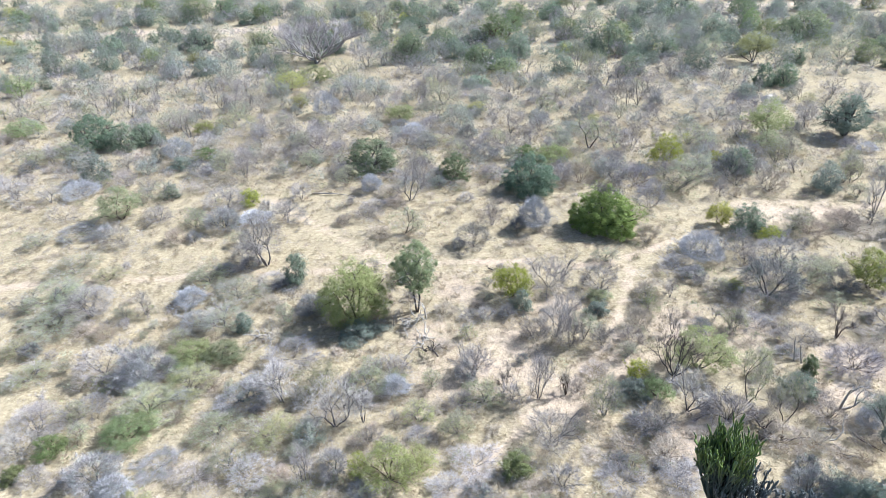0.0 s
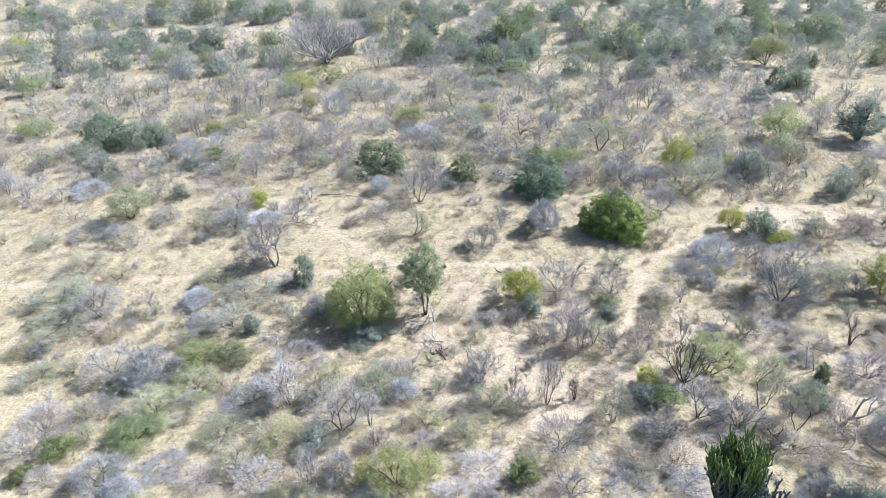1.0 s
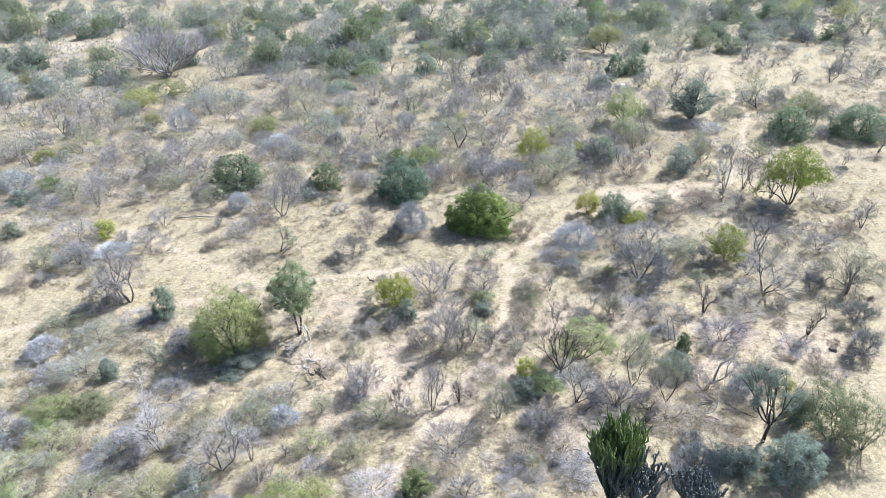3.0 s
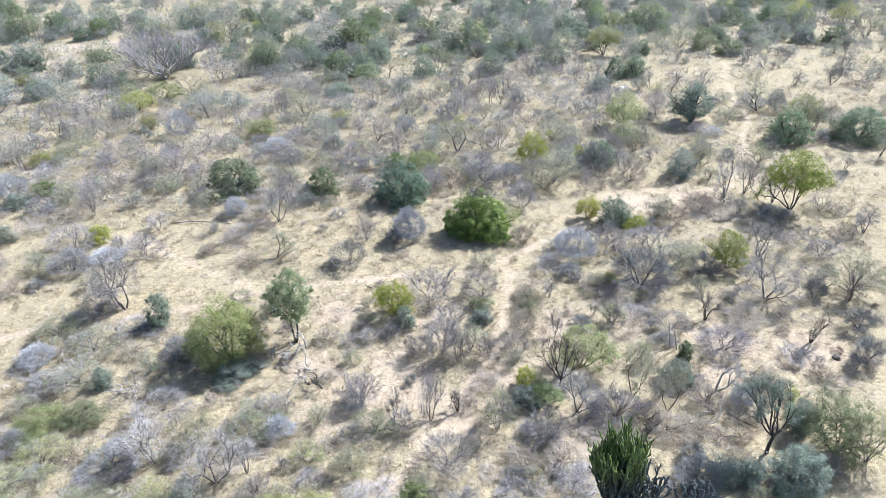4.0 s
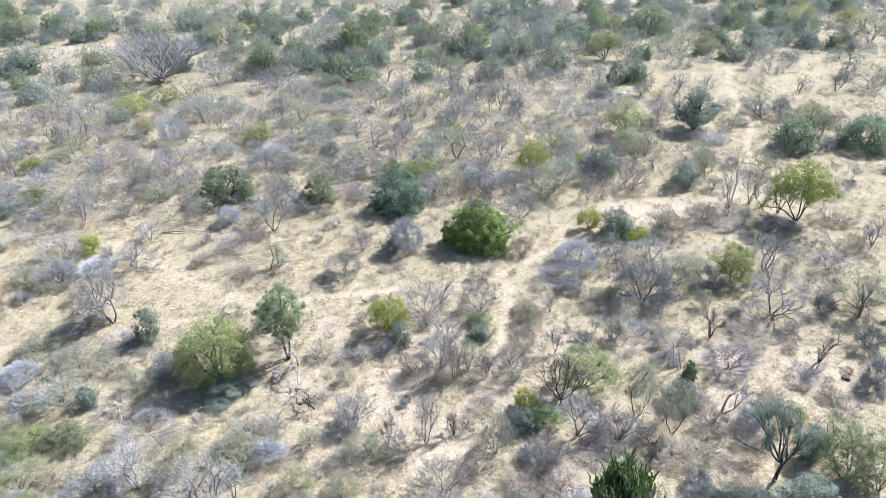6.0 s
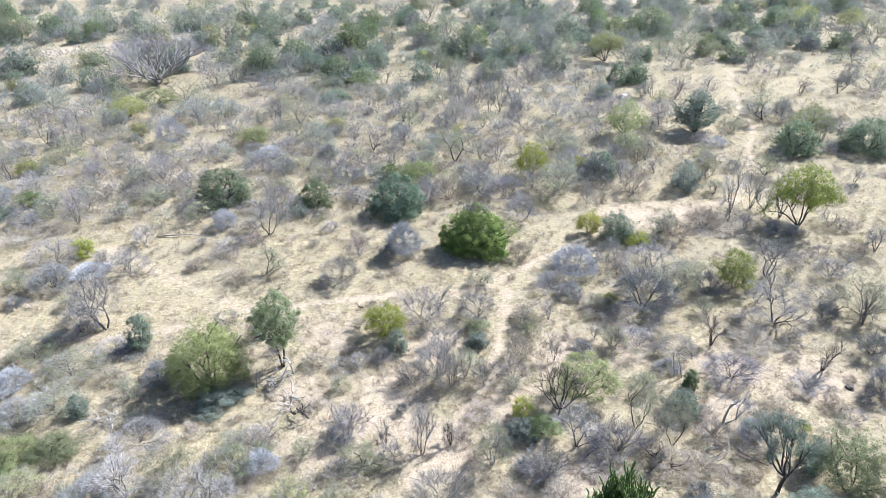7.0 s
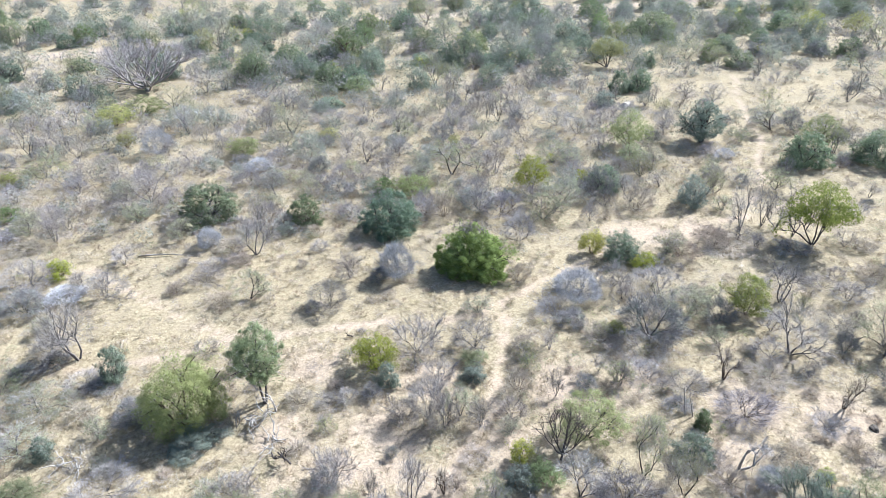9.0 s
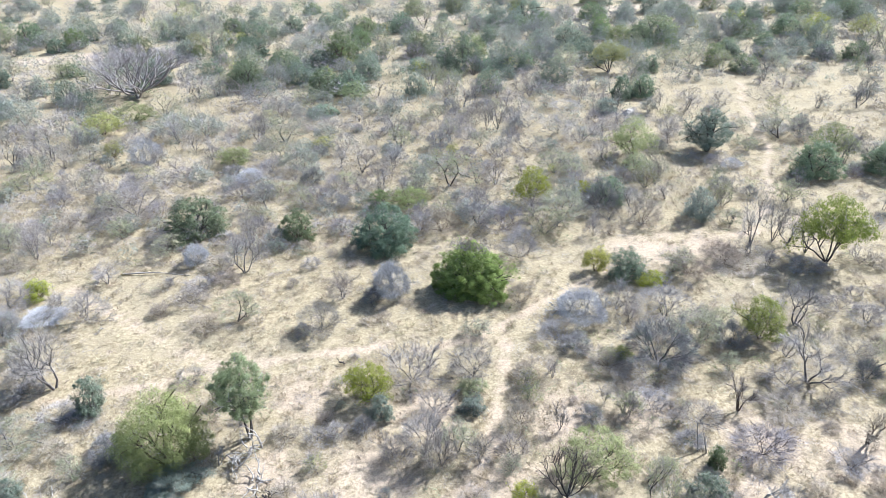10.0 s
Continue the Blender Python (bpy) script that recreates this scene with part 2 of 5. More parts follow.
def branch_plan(rng, stems, levels, kids, lean, trunk=0.0, droop=0.0, shrink=0.66, fork=45.0):
    """Limbs that fork from the ground up, in no particular scale: lists of (points, level) and of end places with their ways."""
    limbs, ends = [], []

    def grow(p, d, length, level, stem):
        parts = max(1, 3 - level)
        pts, step = [p], length / parts
        for _ in range(parts):
            d = unit(d + rng.normal(0, 0.2, 3) + np.array([0, 0, 0.06 - droop * level]))
            pts.append(pts[-1] + d * step)
        limbs.append((np.array(pts), level, stem))
        if level == levels:
            ends.append((pts[-1], d))
            ends.append((0.5 * (pts[-1] + pts[-2]), d))
            return
        for c in range(kids):
            turn = radians(fork) * rng.uniform(0.5, 1.2)
            side = unit(np.cross(d, rng.normal(size=3)))
            way = unit(d * math.cos(turn) + side * math.sin(turn))
            start = pts[-1] if c < 2 else 0.4 * pts[-1] + 0.6 * pts[-2]
            grow(start, way, length * shrink * rng.uniform(0.75, 1.25), level + 1, stem)

    for s in range(stems):
        az = 2 * math.pi * (s + rng.uniform(0, 0.8)) / stems
        tilt = radians(lean) * rng.uniform(0.35, 1.1)
        d = np.array([math.sin(tilt) * math.cos(az), math.sin(tilt) * math.sin(az), math.cos(tilt)])
        foot = np.array([math.cos(az), math.sin(az), 0]) * (0.06 if stems > 1 else 0)
        if trunk and stems == 1:
            mid = foot + np.array([*(rng.normal(0, 0.08, 2)), 0.5]) * trunk
            top = mid + np.array([*(rng.normal(0, 0.1, 2)), 0.5]) * trunk
            limbs.append((np.array([foot, mid, top]), 0, 0))
            for c in range(kids + 1):
                az2 = 2 * math.pi * (c + rng.uniform(0, 0.7)) / (kids + 1)
                tl = radians(lean) * rng.uniform(0.6, 1.2)
                grow(top, np.array([math.sin(tl) * math.cos(az2), math.sin(tl) * math.sin(az2), math.cos(tl)]), 0.9 * rng.uniform(0.7, 1.2), 1, c + 1)
        else:
            grow(foot, d, rng.uniform(0.7, 1.15), 0, s)
    return limbs, ends


def crown_shape(rng, limbs, ends, wide, high, flat=0.0):
    """Stretch a branch plan to a width and height; flat: how far the top is pressed into a level canopy."""
    allp = np.concatenate([p for p, _, _ in limbs])
    reach = np.percentile(np.hypot(allp[:, 0] - 0, allp[:, 1]), 97)
    scale = np.array([wide / 2 / reach, wide / 2 / reach, high / np.percentile(allp[:, 2], 99.5)])

    def fit_in(p):
        p = p * scale
        if flat:
            z = p[..., 2] / high
            p = p.copy()
            p[..., 2] = high * np.where(z > 0.6, 0.6 + (z - 0.6) * (1 - flat), z) / (1 - 0.4 * flat)
        p[..., 2] = np.maximum(p[..., 2], -0.02)
        return p

    return [(fit_in(p), level, stem) for p, level, stem in limbs], fit_in(np.array([e for e, _ in ends])), unit(np.array([d for _, d in ends]) * scale)


SPECIES = {
    # width, height, plan, trunk radius, bark, twigs (kind, number, length, width, share over the dome),
    # leaves (kind, number, size, looseness, share over the dome), base: how high the crown begins
    "grey_shrub": dict(w=4.2, h=3.0, plan=(6, 2, 3, 55), r=0.036, bark="grey", twigs=("grey_twig", 3300, 0.45, 0.0155, 0.62), leaves=None, label="bare lilac-grey thorn shrub with fine leafless twigs on dry grass", category="shrub", variants=6),
    "dark_shrub": dict(w=5.2, h=3.6, plan=(7, 2, 3, 55), r=0.045, bark="dark", twigs=("dark_twig", 5600, 0.55, 0.022, 0.6), leaves=("bluegreen", 2200, 0.05, 0.4, 0.6), label="dense dark grey thicket shrub with sparse dusty leaves", category="shrub", variants=4),
    "haze_shrub": dict(w=4.6, h=3.2, plan=(8, 2, 3, 60), r=0.034, bark="grey", twigs=("blue_twig", 9500, 0.42, 0.018, 0.8), leaves=None, label="dense rounded blue-grey shrub of fine bare twigs", category="shrub", variants=2),
    "feather_bush": dict(w=5.4, h=5.0, plan=(5, 2, 3, 45), r=0.07, bark="brown", twigs=("grey_twig", 200, 0.5, 0.022, 0.4), leaves=("sage", 15000, 0.05, 0.5, 0.8), label="tall sage-green feathery bush with fine soft foliage", category="bush", variants=1, core=12),
    "dry_shrub": dict(w=3.2, h=1.5, plan=(9, 1, 3, 62), r=0.03, bark="brown", twigs=("brown_twig", 1500, 0.5, 0.018, 0.6), leaves=("dry", 700, 0.05, 0.35, 0.6), label="low straw-brown dried shrub among yellow grass", category="shrub", variants=4),
    "bare_tree": dict(w=3.6, h=5.0, plan=(3, 3, 3, 40), r=0.07, bark="grey", twigs=("pale_twig", 2000, 0.6, 0.017, 0.4), leaves=None, label="leafless pale grey savanna tree with a thin trunk", category="tree", variants=5, base=0.3),
    "fan_tree": dict(w=3.2, h=4.2, plan=(3, 3, 3, 32), r=0.09, bark="brown", twigs=("brown_twig", 1100, 0.5, 0.026, 0.15), leaves=None, label="bare brown leaning tree fanning out in stiff branches", category="tree", variants=2),
    "olive_bush": dict(w=4.6, h=4.0, plan=(5, 2, 3, 45), r=0.06, bark="grey", twigs=("grey_twig", 1100, 0.65, 0.019, 0.4), leaves=("olive", 4200, 0.05, 0.5, 0.6), label="airy olive-grey bush with thin dusty foliage", category="bush", variants=4, base=0.15, core=2),
    "yellow_bush": dict(w=4.4, h=3.6, plan=(5, 2, 3, 45), r=0.06, bark="brown", twigs=("grey_twig", 350, 0.6, 0.03, 0.4), leaves=("yellow", 7600, 0.058, 0.5, 0.75), label="yellow-green feathery bush standing in dry grass", category="bush", variants=3, base=0.1, core=12),
    "bluegreen_bush": dict(w=5.0, h=4.0, plan=(6, 2, 3, 48), r=0.06, bark="grey", twigs=("grey_twig", 500, 0.6, 0.03, 0.5), leaves=("bluegreen", 8600, 0.062, 0.48, 0.8), label="dusty blue-green bush with soft grey foliage", category="bush", variants=3, base=0.05, mound=True, core=22),
    "leafy_tree": dict(w=5.6, h=4.8, plan=(4, 2, 3, 45), r=0.09, bark="brown", twigs=("grey_twig", 120, 0.5, 0.025, 0.3), leaves=("leafy", 9600, 0.064, 0.5, 0.75), label="fresh green small-leaved tree with an open crown", category="tree", variants=3, base=0.1, core=12),
    "willowy_tree": dict(w=7.6, h=6.6, plan=(5, 2, 4, 45), r=0.12, bark="brown", twigs=("grey_twig", 160, 0.6, 0.025, 0.3), leaves=("feathery", 30000, 0.055, 0.55, 0.85), label="broad feathery light green tree with drooping fine sprays", category="tree", variants=2, droop=0.03, core=20),
    "green_bush": dict(w=4.6, h=3.9, plan=(6, 2, 3, 48), r=0.07, bark="brown", twigs=("grey_twig", 200, 0.6, 0.03, 0.4), leaves=("green", 12000, 0.062, 0.42, 0.85), label="rounded mid-green leafy bush in dry grass", category="bush", variants=3, mound=True, core=26),
    "evergreen_bush": dict(w=7.0, h=4.6, plan=(6, 2, 4, 55), r=0.10, bark="dark", twigs=("dark_twig", 250, 0.7, 0.035, 0.5), leaves=("evergreen", 21000, 0.075, 0.5, 0.9), label="dense dark green evergreen bush casting deep shade", category="bush", variants=3, mound=True, core=20),
    "lush_bush": dict(w=8.2, h=5.0, plan=(8, 2, 4, 62), r=0.10, bark="dark", twigs=("dark_twig", 150, 0.7, 0.035, 0.5), leaves=("lush", 30000, 0.085, 0.42, 0.93), label="large bright green glossy-leaved bush, dense down to the ground", category="bush", variants=2, mound=True, core=32),
    "round_tree": dict(w=7.6, h=8.2, plan=(6, 3, 3, 46), r=0.16, bark="dark", twigs=("dark_twig", 500, 0.7, 0.035, 0.2), leaves=("bluegreen", 26000, 0.07, 0.46, 0.85), label="broad blue-green tree with many bare stems below its crown", category="tree", variants=1, base=0.12, core=26),
    "yellow_tree": dict(w=8.5, h=6.6, plan=(5, 3, 3, 45), r=0.1, bark="dark", twigs=("grey_twig", 500, 0.7, 0.035, 0.3), leaves=("gold", 17000, 0.075, 0.5, 0.7), label="spreading yellow-green tree with dark branching stems", category="tree", variants=1, base=0.35, core=13),
    "gnarled_tree": dict(w=5.6, h=8.4, plan=(4, 3, 3, 42), r=0.11, bark="dark", twigs=("grey_twig", 300, 0.7, 0.035, 0.3), leaves=("fresh", 20000, 0.062, 0.42, 0.8), label="gnarled dark-trunked tree with a small dense green crown", category="tree", variants=1, base=0.34, core=22),
    "bleached_tree": dict(w=3.4, h=5.0, plan=(2, 3, 2, 34), r=0.11, bark="dead", twigs=("pale_twig", 250, 0.5, 0.03, 0.0), leaves=None, label="dead leafless tree with bleached white branch ends", category="tree", variants=1),
    "lime_bush": dict(w=4.6, h=3.0, plan=(7, 2, 3, 52), r=0.05, bark="brown", twigs=("grey_twig", 500, 0.55, 0.018, 0.5), leaves=("lime", 6500, 0.05, 0.5, 0.75), label="soft spreading lime-green bush low over dry grass", category="bush", variants=2, base=0.06, core=4),
    "olive_tree": dict(w=4.0, h=4.6, plan=(2, 3, 3, 40), r=0.07, bark="dark", twigs=("grey_twig", 900, 0.6, 0.018, 0.3), leaves=("olive", 3800, 0.048, 0.45, 0.5), label="slender dark-stemmed tree with a thin olive-grey crown", category="tree", variants=3, base=0.42),
    "pale_bush": dict(w=4.4, h=3.2, plan=(6, 2, 3, 50), r=0.045, bark="grey", twigs=("pale_twig", 1100, 0.6, 0.018, 0.5), leaves=("pale_yellow", 4200, 0.05, 0.5, 0.7), label="airy pale yellow-green bush fading into dry grass", category="bush", variants=3, base=0.08, core=2),
    "dusty_bush": dict(w=4.8, h=3.6, plan=(6, 2, 3, 50), r=0.05, bark="grey", twigs=("blue_twig", 900, 0.6, 0.02, 0.5), leaves=("dusty", 5200, 0.055, 0.5, 0.7), label="soft grey-green bush with dusty thin leaves", category="bush", variants=3, base=0.08, core=5),
    "lilac_shrub": dict(w=4.6, h=3.2, plan=(8, 2, 3, 58), r=0.034, bark="brown", twigs=("lilac_twig", 3400, 0.6, 0.018, 0.6), leaves=None, label="spreading bare shrub with a haze of brownish lilac twigs", category="shrub", variants=4),
    "feather_dome": dict(w=5.2, h=4.4, plan=(4, 2, 4, 48), r=0.07, bark="dark", twigs=("grey_twig", 300, 0.6, 0.02, 0.3), leaves=("lime", 13000, 0.048, 0.45, 0.8), label="domed light green feathery tree behind a bare thorn tree", category="tree", variants=1, base=0.25, core=6),
}


def crown_lobes(rng, wide, high, base, mound=False):
    """The rounded masses that make up one crown: rows of x, y, radius, foot height, waist height, top height."""
    low, count = base * high, int(np.clip(round(1.3 * wide), 4, 11))
    rows = [(0.0, 0.0, wide * 0.33, low, low + (0.2 if mound else 0.42) * (high - low), high)]
    turn = rng.uniform(0, 6.28)
    for k in range(count):
        az, out = turn + 2.4 * k + rng.uniform(-0.4, 0.4), math.sqrt((k + 0.7) / count)
        r = wide * 0.5 * rng.uniform(0.3, 0.48)
        far = (wide * 0.5 - r) * out * rng.uniform(0.85, 1.1)
        top = low + (high - low) * (1.02 - 0.42 * (far / (wide * 0.5 - r + 0.01)) ** 1.6) * rng.uniform(0.78, 1.0)
        foot = low if mound else low + (top - low) * rng.uniform(0.0, 0.3)
        rows.append((far * math.cos(az), far * math.sin(az), r, foot, foot + (0.2 if mound else 0.42) * (top - foot), top))
    return np.array(rows)


def lobe_places(rng, count, lobes, shell=0.8):
    """Places over the outside of the masses of a crown, and the ways outwards there."""
    pick = rng.choice(len(lobes), count * 4, p=lobes[:, 2] ** 2 / (lobes[:, 2] ** 2).sum())
    d = unit(rng.normal(size=(count * 4, 3)) + np.array([0, 0, 0.25]))
    f = rng.uniform(shell, 1.0, (count * 4, 1))
    own = lobes[pick]
    tall = np.where(d[:, 2] > 0, own[:, 5] - own[:, 4], own[:, 4] - own[:, 3])
    place = np.stack([own[:, 0], own[:, 1], own[:, 4]], axis=1) + d * f * np.stack([own[:, 2], own[:, 2], tall], axis=1)
    deep = np.zeros(len(place), dtype=bool)
    for k, (x, y, r, foot, waist, top) in enumerate(lobes):
        dz = place[:, 2] - waist
        inside = np.hypot(place[:, 0] - x, place[:, 1] - y) ** 2 / r ** 2 + (dz / np.where(dz > 0, top - waist, max(waist - foot, 0.05))) ** 2
        deep |= (inside < 0.7) & (pick != k)
    order = np.argsort(deep, kind="stable")[:count]
    way = unit(d * np.array([1, 1, 1.2]))
    return place[order], way[order]


def plant_pieces(species, seed, lite, grown):
    """The pieces of one plant at its own size: name to (places, faces, material). lite: fewer, coarser pieces for plants far off. grown: a bigger or smaller build of the kind."""
    s, rng = dict(SPECIES[species]), np.random.default_rng(seed)
    s["w"], s["h"], s["r"] = s["w"] * grown, s["h"] * grown, s["r"] * grown ** 0.7
    fewer, coarser = {0: (1.0, 1.0), 1: (0.5, 1.3), 2: (0.22, 1.75)}[lite]
    fewer *= grown ** 1.9
    stems, levels, kids, lean = s["plan"][:4]
    trunk = s["plan"][4] if len(s["plan"]) > 4 else 0.0
    limbs, ends = branch_plan(rng, stems, levels, kids, lean, trunk, s.get("droop", 0.0))
    reach = 0.5 * (s["twigs"][2] if s["twigs"] else 0.3)
    limbs, tips, ways = crown_shape(rng, limbs, ends, s["w"] - 1.2 * reach, s["h"] - reach, s.get("flat", 0.0))
    r = s["r"]
    woody = [((p, np.linspace(1.0, 0.62, len(p)) * max(r * 0.6 ** level, 0.019)), stem) for p, level, stem in limbs if not (level == levels and (lite or s["leaves"]))]
    pieces = {}
    apart = s["category"] == "tree" and not lite
    for stem in sorted({k for _, k in woody}) if apart else [0]:
        pieces["trunk" + str(stem)] = (*tubes([b for b, k in woody if k == stem or not apart], 5 if r > 0.09 else 3), BARK[s["bark"]])
    low = s.get("base", 0.04)
    lobes = crown_lobes(rng, s["w"], s["h"], low, s.get("mound", False))
    if s["twigs"]:
        kind, count, length, width, share = s["twigs"]
        count, width = int(count * fewer), width * coarser
        outer = [p for p, level, _ in limbs if level >= max(1, levels - 1)]
        pool = np.concatenate([*outer, tips, tips])
        pool_way = np.concatenate([*(np.repeat(unit(p[-1:] - p[:1]), len(p), axis=0) for p in outer), ways, ways])
        pick = rng.integers(0, len(pool), count)
        base = pool[pick] + rng.normal(0, 0.1 * length, (count, 3))
        way = pool_way[pick]
        over = rng.uniform(0, 1, count) < share
        inner = lobes.copy()
        inner[:, :3] *= max(0.5, 1 - 0.8 * length / s["w"])
        base[over], way[over] = lobe_places(rng, int(over.sum()), inner, 0.4)
        outward = unit(base - np.array([0, 0, s["h"] * 0.1]))
        way = unit(way * 0.55 + outward * 0.55 + rng.normal(0, 0.5, (count, 3)) + np.array([0, 0, 0.08]))
        base[:, 2] = np.maximum(base[:, 2], 0.02)
        verts, faces = slivers(rng, base, way, length * rng.uniform(0.5, 1.35, count), width * rng.uniform(0.6, 1.3, count))
        verts[:, 2] = np.maximum(verts[:, 2], 0.0)
        pieces["twigs"] = (verts, [faces], LEAF[kind])
    if s["leaves"]:
        kind, count, size, loose, share = s["leaves"]
        count, size = int(count * fewer), size * coarser
        if "flat" in s:
            tips = tips[tips[:, 2] > s["h"] * 0.66]
        more = max(30, int(4.5 * s["w"] ** 2))
        spots, spot_ways = lobe_places(rng, more, lobes, 0.78)
        clumps = np.concatenate([tips, spots])
        outs = np.concatenate([unit(tips - np.array([0, 0, s["h"] * 0.3])), spot_ways])
        weight = rng.uniform(0.2, 1.0, len(clumps)) ** 1.3
        weight[:len(tips)] *= (1 - share) / weight[:len(tips)].sum()
        weight[len(tips):] *= share / weight[len(tips):].sum()
        pick = rng.choice(len(clumps), count, p=weight / weight.sum())
        spread = loose * rng.uniform(0.5, 1.1, len(clumps))[pick][:, None] * (s["w"] / 5.0) ** 0.3
        d = unit(rng.normal(size=(count, 3)) + 0.7 * outs[pick] + np.array([0, 0, 0.35]))
        centre = clumps[pick] + d * spread * (rng.uniform(0, 1, (count, 1)) ** 0.4) * np.array([1, 1, 0.75])
        centre[:, 2] = np.maximum(centre[:, 2], 0.08)
        facing = unit(d + 0.4 * outs[pick])
        size = np.full(count, size)
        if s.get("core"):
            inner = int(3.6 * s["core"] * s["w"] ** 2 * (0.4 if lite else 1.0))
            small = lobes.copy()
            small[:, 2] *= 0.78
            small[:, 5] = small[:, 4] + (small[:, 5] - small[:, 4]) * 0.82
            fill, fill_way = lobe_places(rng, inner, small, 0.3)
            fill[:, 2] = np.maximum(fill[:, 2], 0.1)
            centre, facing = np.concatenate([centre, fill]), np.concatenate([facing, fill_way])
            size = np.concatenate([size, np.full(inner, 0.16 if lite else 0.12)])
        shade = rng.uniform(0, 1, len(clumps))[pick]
        # inner leaves take only darker tints, the crown's inner shade put into colour
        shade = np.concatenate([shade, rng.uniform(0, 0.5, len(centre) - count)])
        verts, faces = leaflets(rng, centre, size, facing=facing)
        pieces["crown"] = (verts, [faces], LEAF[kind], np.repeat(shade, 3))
    if species == "lush_bush":
        base = rng.normal(0, 0.7, (800, 3)) * np.array([1.3, 0.8, 0.15]) + np.array([0, 0, s["h"] * 0.96])
        verts, faces = slivers(rng, base, unit(rng.normal(0, 0.6, (800, 3)) + np.array([0, 0, 0.6])), rng.uniform(0.2, 0.55, 800), np.full(800, 0.045))
        pieces["dead_patch"] = (verts, [faces], LEAF["pale_twig"])
    return pieces


def hill(x, y):
    """The ground's height: a nearly level plain with soft swells and hummocks."""
    return (0.10 * np.sin(x * 0.11 + 0.6) * np.cos(y * 0.09) + 0.05 * np.sin(x * 0.43 + y * 0.31) + 0.03 * np.sin(x * 1.3 - y * 0.9 + 1.7))


PLANTS, FOOT, turn_rng = {}, [], random.Random(11)


def crooked(rng, start, way, length, r, bend=0.22, steps=6):
    """One crooked limb: its points and radii."""
    pts, d = [np.array(start, dtype=float)], unit(np.array(way, dtype=float))
    for _ in range(steps):
        d = unit(d + rng.normal(0, bend, 3))
        pts.append(pts[-1] + d * length / steps)
        pts[-1][2] = max(pts[-1][2], 0.04)
    return np.array(pts), np.linspace(r, r * 0.35, steps + 1)


DOMED = {
    # trunk height and radius as shares, limbs, forks, shoots, drop of the rim, lean in degrees, rise of the first forks, bark, twigs and leaves as (kind, number, length or size, width or looseness)
    "umbrella_tree": dict(trunk=0.33, r=0.115, forks=(7, 3, 3), drop=0.22, tilt=-9, rise=0.36, bark="dark", twigs=("grey_twig", 1500, 0.5, 0.016), leaves=("bluegreen", 12000, 0.042, 0.42), label="flat-crowned thorn tree with dark forking limbs and thin blue-green canopy", category="tree"),
    "thorn_tree": dict(trunk=0.12, r=0.085, forks=(7, 3, 4), drop=0.5, tilt=0, rise=0.36, bark="dark", twigs=("red_twig", 1000, 0.5, 0.014), leaves=None, label="leafless round thorn tree with dark crooked reddish-brown limbs", category="tree"),
    "giant_bare_tree": dict(trunk=0.1, r=0.36, forks=(12, 3, 4), drop=0.6, tilt=0, rise=0.22, bark="pale", twigs=("lilac_twig", 9000, 0.9, 0.018), leaves=None, label="great leafless tree with a short thick trunk and spreading pale limbs", category="tree"),
}


def fan_limbs(rng, wide, high, trunk_top, forks, drop, rise, r):
    """Limbs that spread from a trunk's top to a domed crown, forking twice: (points, radii, limb) rows, and the ends with their ways."""
    first, second, third = forks
    out, tips, ways = [], [], []

    def on_dome(az, rho):
        return np.array([math.cos(az) * rho * wide / 2, math.sin(az) * rho * wide / 2, high * (1 - drop * rho ** 2)])

    def bent(p, q, r0, r1, sag):
        f = np.linspace(0, 1, 5)[:, None]
        mid = p + (q - p) * f + np.sin(f * math.pi) * (np.array([0, 0, -sag]) + rng.normal(0, 0.05, 3) * np.linalg.norm(q - p))
        return mid, np.linspace(r0, r1, 5)

    for k in range(first):
        az, rho = k * 2.39996 + rng.uniform(-0.2, 0.2), math.sqrt((k + 0.6) / first) * 0.82
        aim = on_dome(az, rho)
        fork = trunk_top + (aim - trunk_top) * np.array([0.42, 0.42, rise])
        out.append((*bent(trunk_top, fork, r * 0.72, r * 0.5, 0.02 * high), k))
        for _ in range(second):
            az2, rho2 = az + rng.normal(0, 0.3) / max(rho, 0.35), rho + rng.normal(0, 0.13)
            twig = fork + (on_dome(az2, rho2) - fork) * rng.uniform(0.45, 0.6)
            out.append((*bent(fork, twig, r * 0.44, r * 0.27, 0.015 * high), k))
            for _ in range(third):
                end = on_dome(az2 + rng.normal(0, 0.2) / max(rho2, 0.35), min(max(rho2 + rng.normal(0, 0.11), 0.03), 1.0)) * rng.uniform(0.9, 1.0)
                out.append((*bent(twig, end, r * 0.22, max(r * 0.08, 0.014), 0.0), k))
                tips.extend([end, 0.5 * (end + twig)])
                ways.extend([unit(end - twig)] * 2)
    return out, np.array(tips), np.array(ways)


